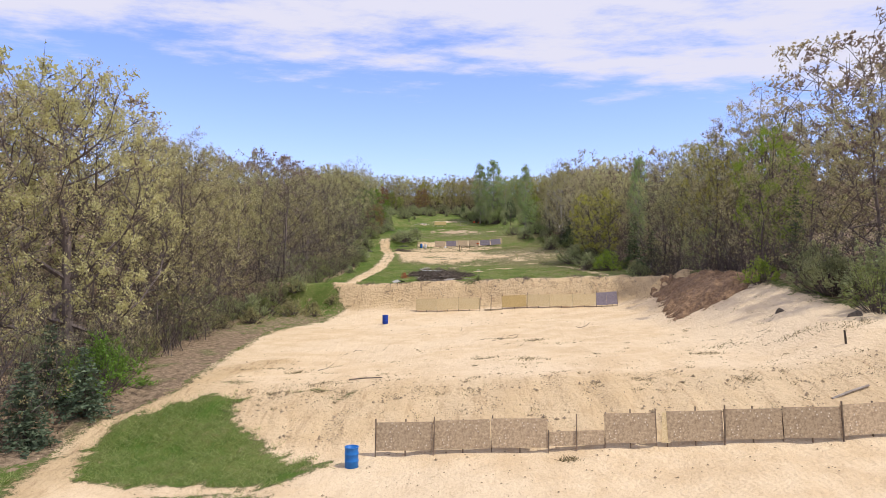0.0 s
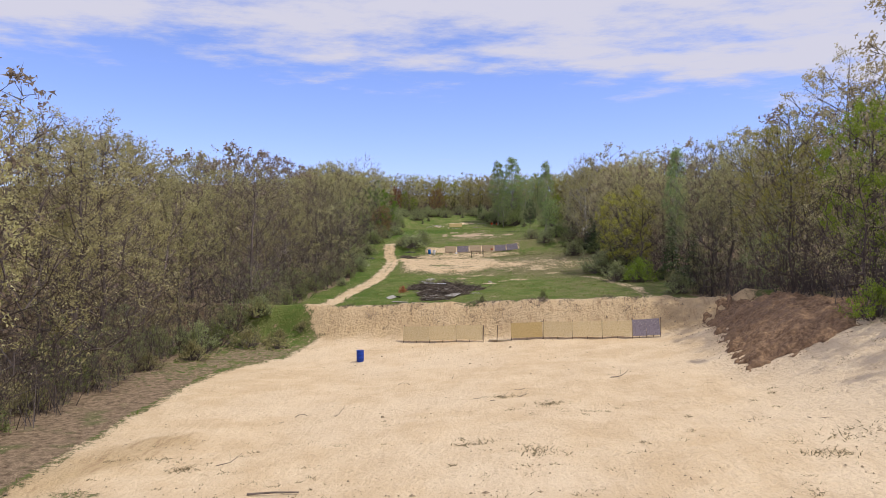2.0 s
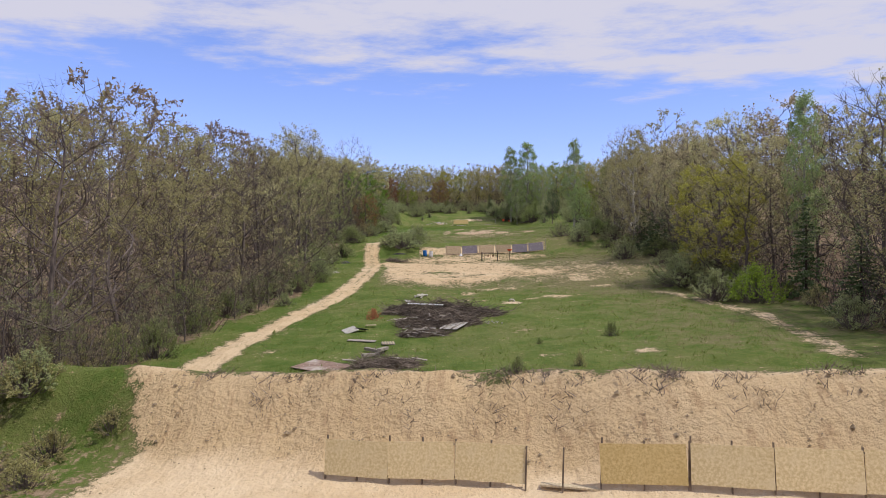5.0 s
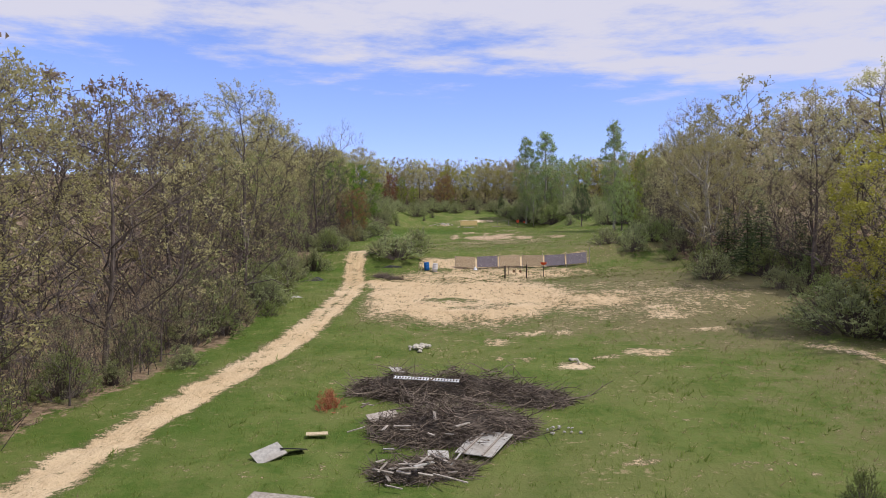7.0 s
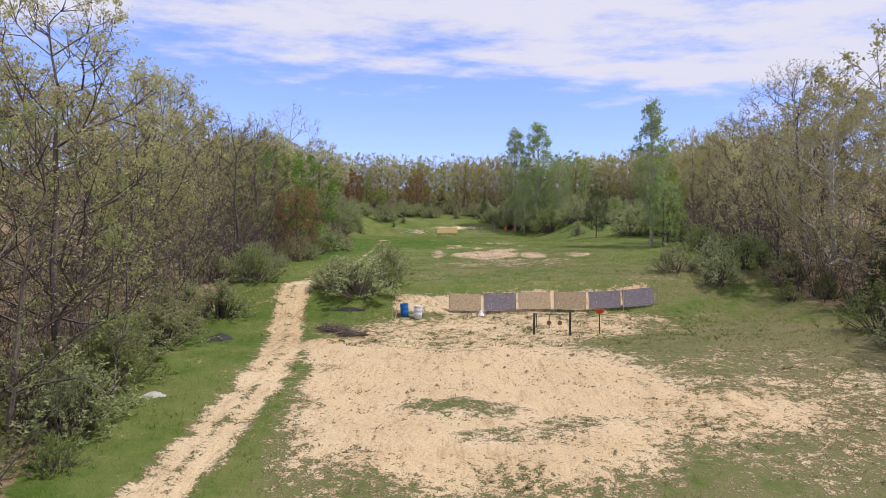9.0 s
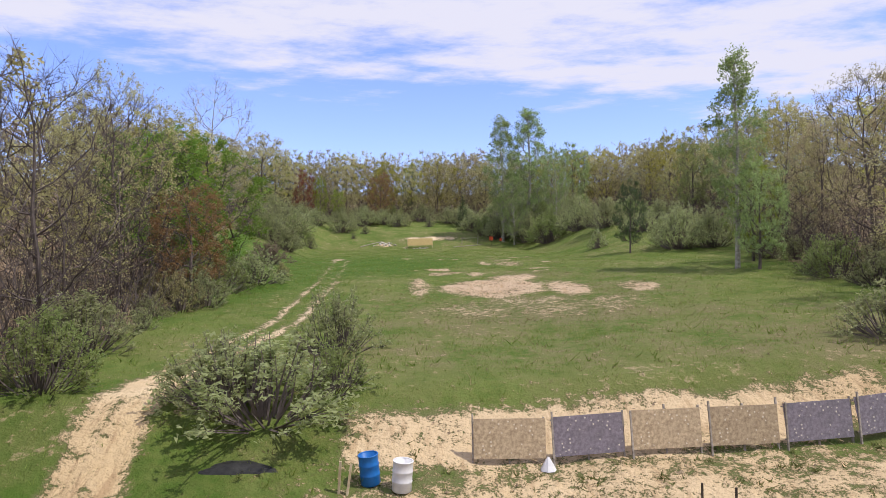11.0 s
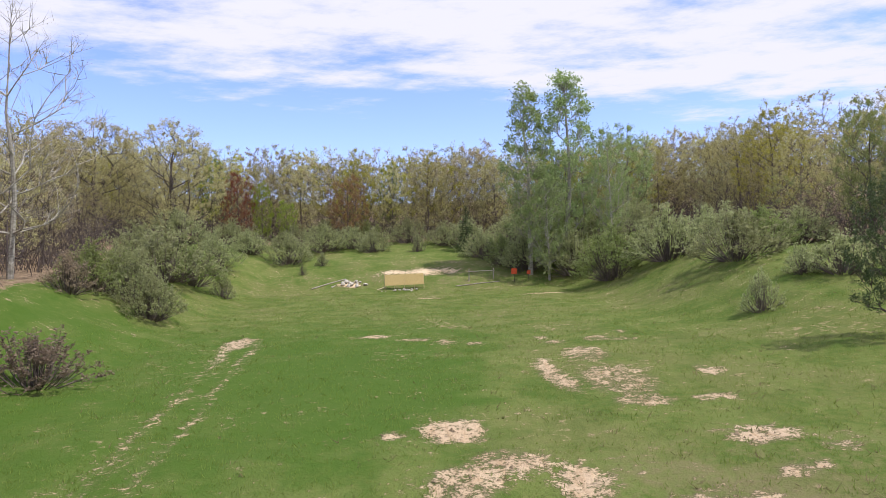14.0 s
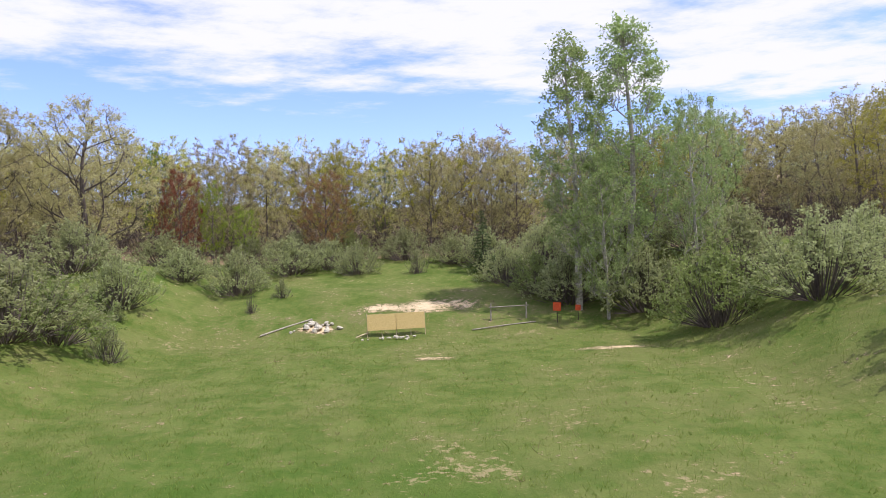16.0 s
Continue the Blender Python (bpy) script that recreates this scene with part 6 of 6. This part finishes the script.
TUFTS = [(5.4, 43.6, 1.6, 0.8), (2.6, 45.8, 1.2, 0.5), (-7.0, 39.8, 2.4, 0.5), (17.6, 43.2, 2.2, 0.8), (15.5, 41.0, 1.6, 0.5), (-9.4, 44.0, 0.8, 0.4), (-10.8, 45.2, 1.2, 0.3),
         (20.5, 41.0, 1.5, 0.7), (21.9, 40.6, 1.6, 0.9), (23.2, 39.4, 1.6, 0.8), (15.2, 33.8, 1.2, 0.5), (4.4, 55.0, 1.6, 0.4), (6.6, 52.0, 1.2, 0.4), (5.3, 27.8, 0.5, 0.4)]
x = np.concatenate([np.random.default_rng(80 + i).normal(t[0], t[2] * 0.4, 130) for i, t in enumerate(TUFTS)])
y = np.concatenate([np.random.default_rng(180 + i).normal(t[1], t[3] * 0.6, 130) for i, t in enumerate(TUFTS)])
r = np.random.default_rng(81)
p0 = np.stack([x, y, height(x, y) - 0.02], 1)
p1 = p0 + (r.normal(size=p0.shape) * np.array((0.8, 0.8, 0.2)) + np.array((0, 0, 0.8))) * r.uniform(0.06, 0.22, (len(x), 1))
b = Build()
v, f = spikes(p0, p1, 0.02, r)
b.add(v, f)
tagged(new("sand_tufts", b.mesh("sand_tufts", leafy("tuft_olive", (0.17, 0.145, 0.075), (0.36, 0.31, 0.18)))), "sparse olive-brown tufts growing in the sand", "grass", kind="stuff")

STICK = [bent(300 + i, 0.9 + 0.2 * i, 0.018 + 0.003 * i).mesh("stick", BRANCH) for i in range(4)]
r10 = random.Random(10)
GROUPS = [(5.0, 55.0, 5.0, 1.5, 6), (-8.0, 53.0, 4.0, 2.0, 4), (-9.5, 44.5, 2.0, 0.8, 5), (12.5, 58.0, 3.0, 2.0, 8), (20.0, 45.0, 6.0, 3.0, 6), (-3.0, 62.0, 4.0, 2.5, 3)]
for cx, cy, sx, sy, n in GROUPS:
    for k in range(n):
        x, y = r10.gauss(cx, sx * 0.5), r10.gauss(cy, sy * 0.5)
        ob = new("stick", STICK[k % 4])
        ob.matrix_basis = on_ground(x, y, r10.gauss(0, 30)) @ pose(0, 0, 0.03, r10.uniform(0, 360), 0, 0) @ Matrix.Scale(r10.uniform(0.35, 0.9), 4)
        tagged(ob, "thin dead stick lying on the sand", "stick", "sticks on the sand")



clumps("wedge_grass", "tall yellow-green grass at the edge of the sandy path", leafy("grass_tall", (0.22, 0.29, 0.075), (0.42, 0.46, 0.19)), 6500, 14, 79, (-19, -4), (18, 41),
       lambda x, y: open_grass(x, y) * 0.8, 0.34, 0.012, 0.14)


def crest_weight(x, y):
    ye = y + 0.23 * np.clip(x, -25, 25)
    return np.exp(-((ye - 78.9) / 0.55) ** 2) * np.clip(0.1 + 1.8 * wave(x, y, 2.2, 3), 0.04, 1)


clumps("crest_weeds", "dry red-brown weeds on the crest of the sand bank", leafy("weed_dry", (0.13, 0.095, 0.06), (0.30, 0.225, 0.14)), 1300, 40, 91, (-9, 24), (72, 83), crest_weight, 0.2, 0.012, 0.26)
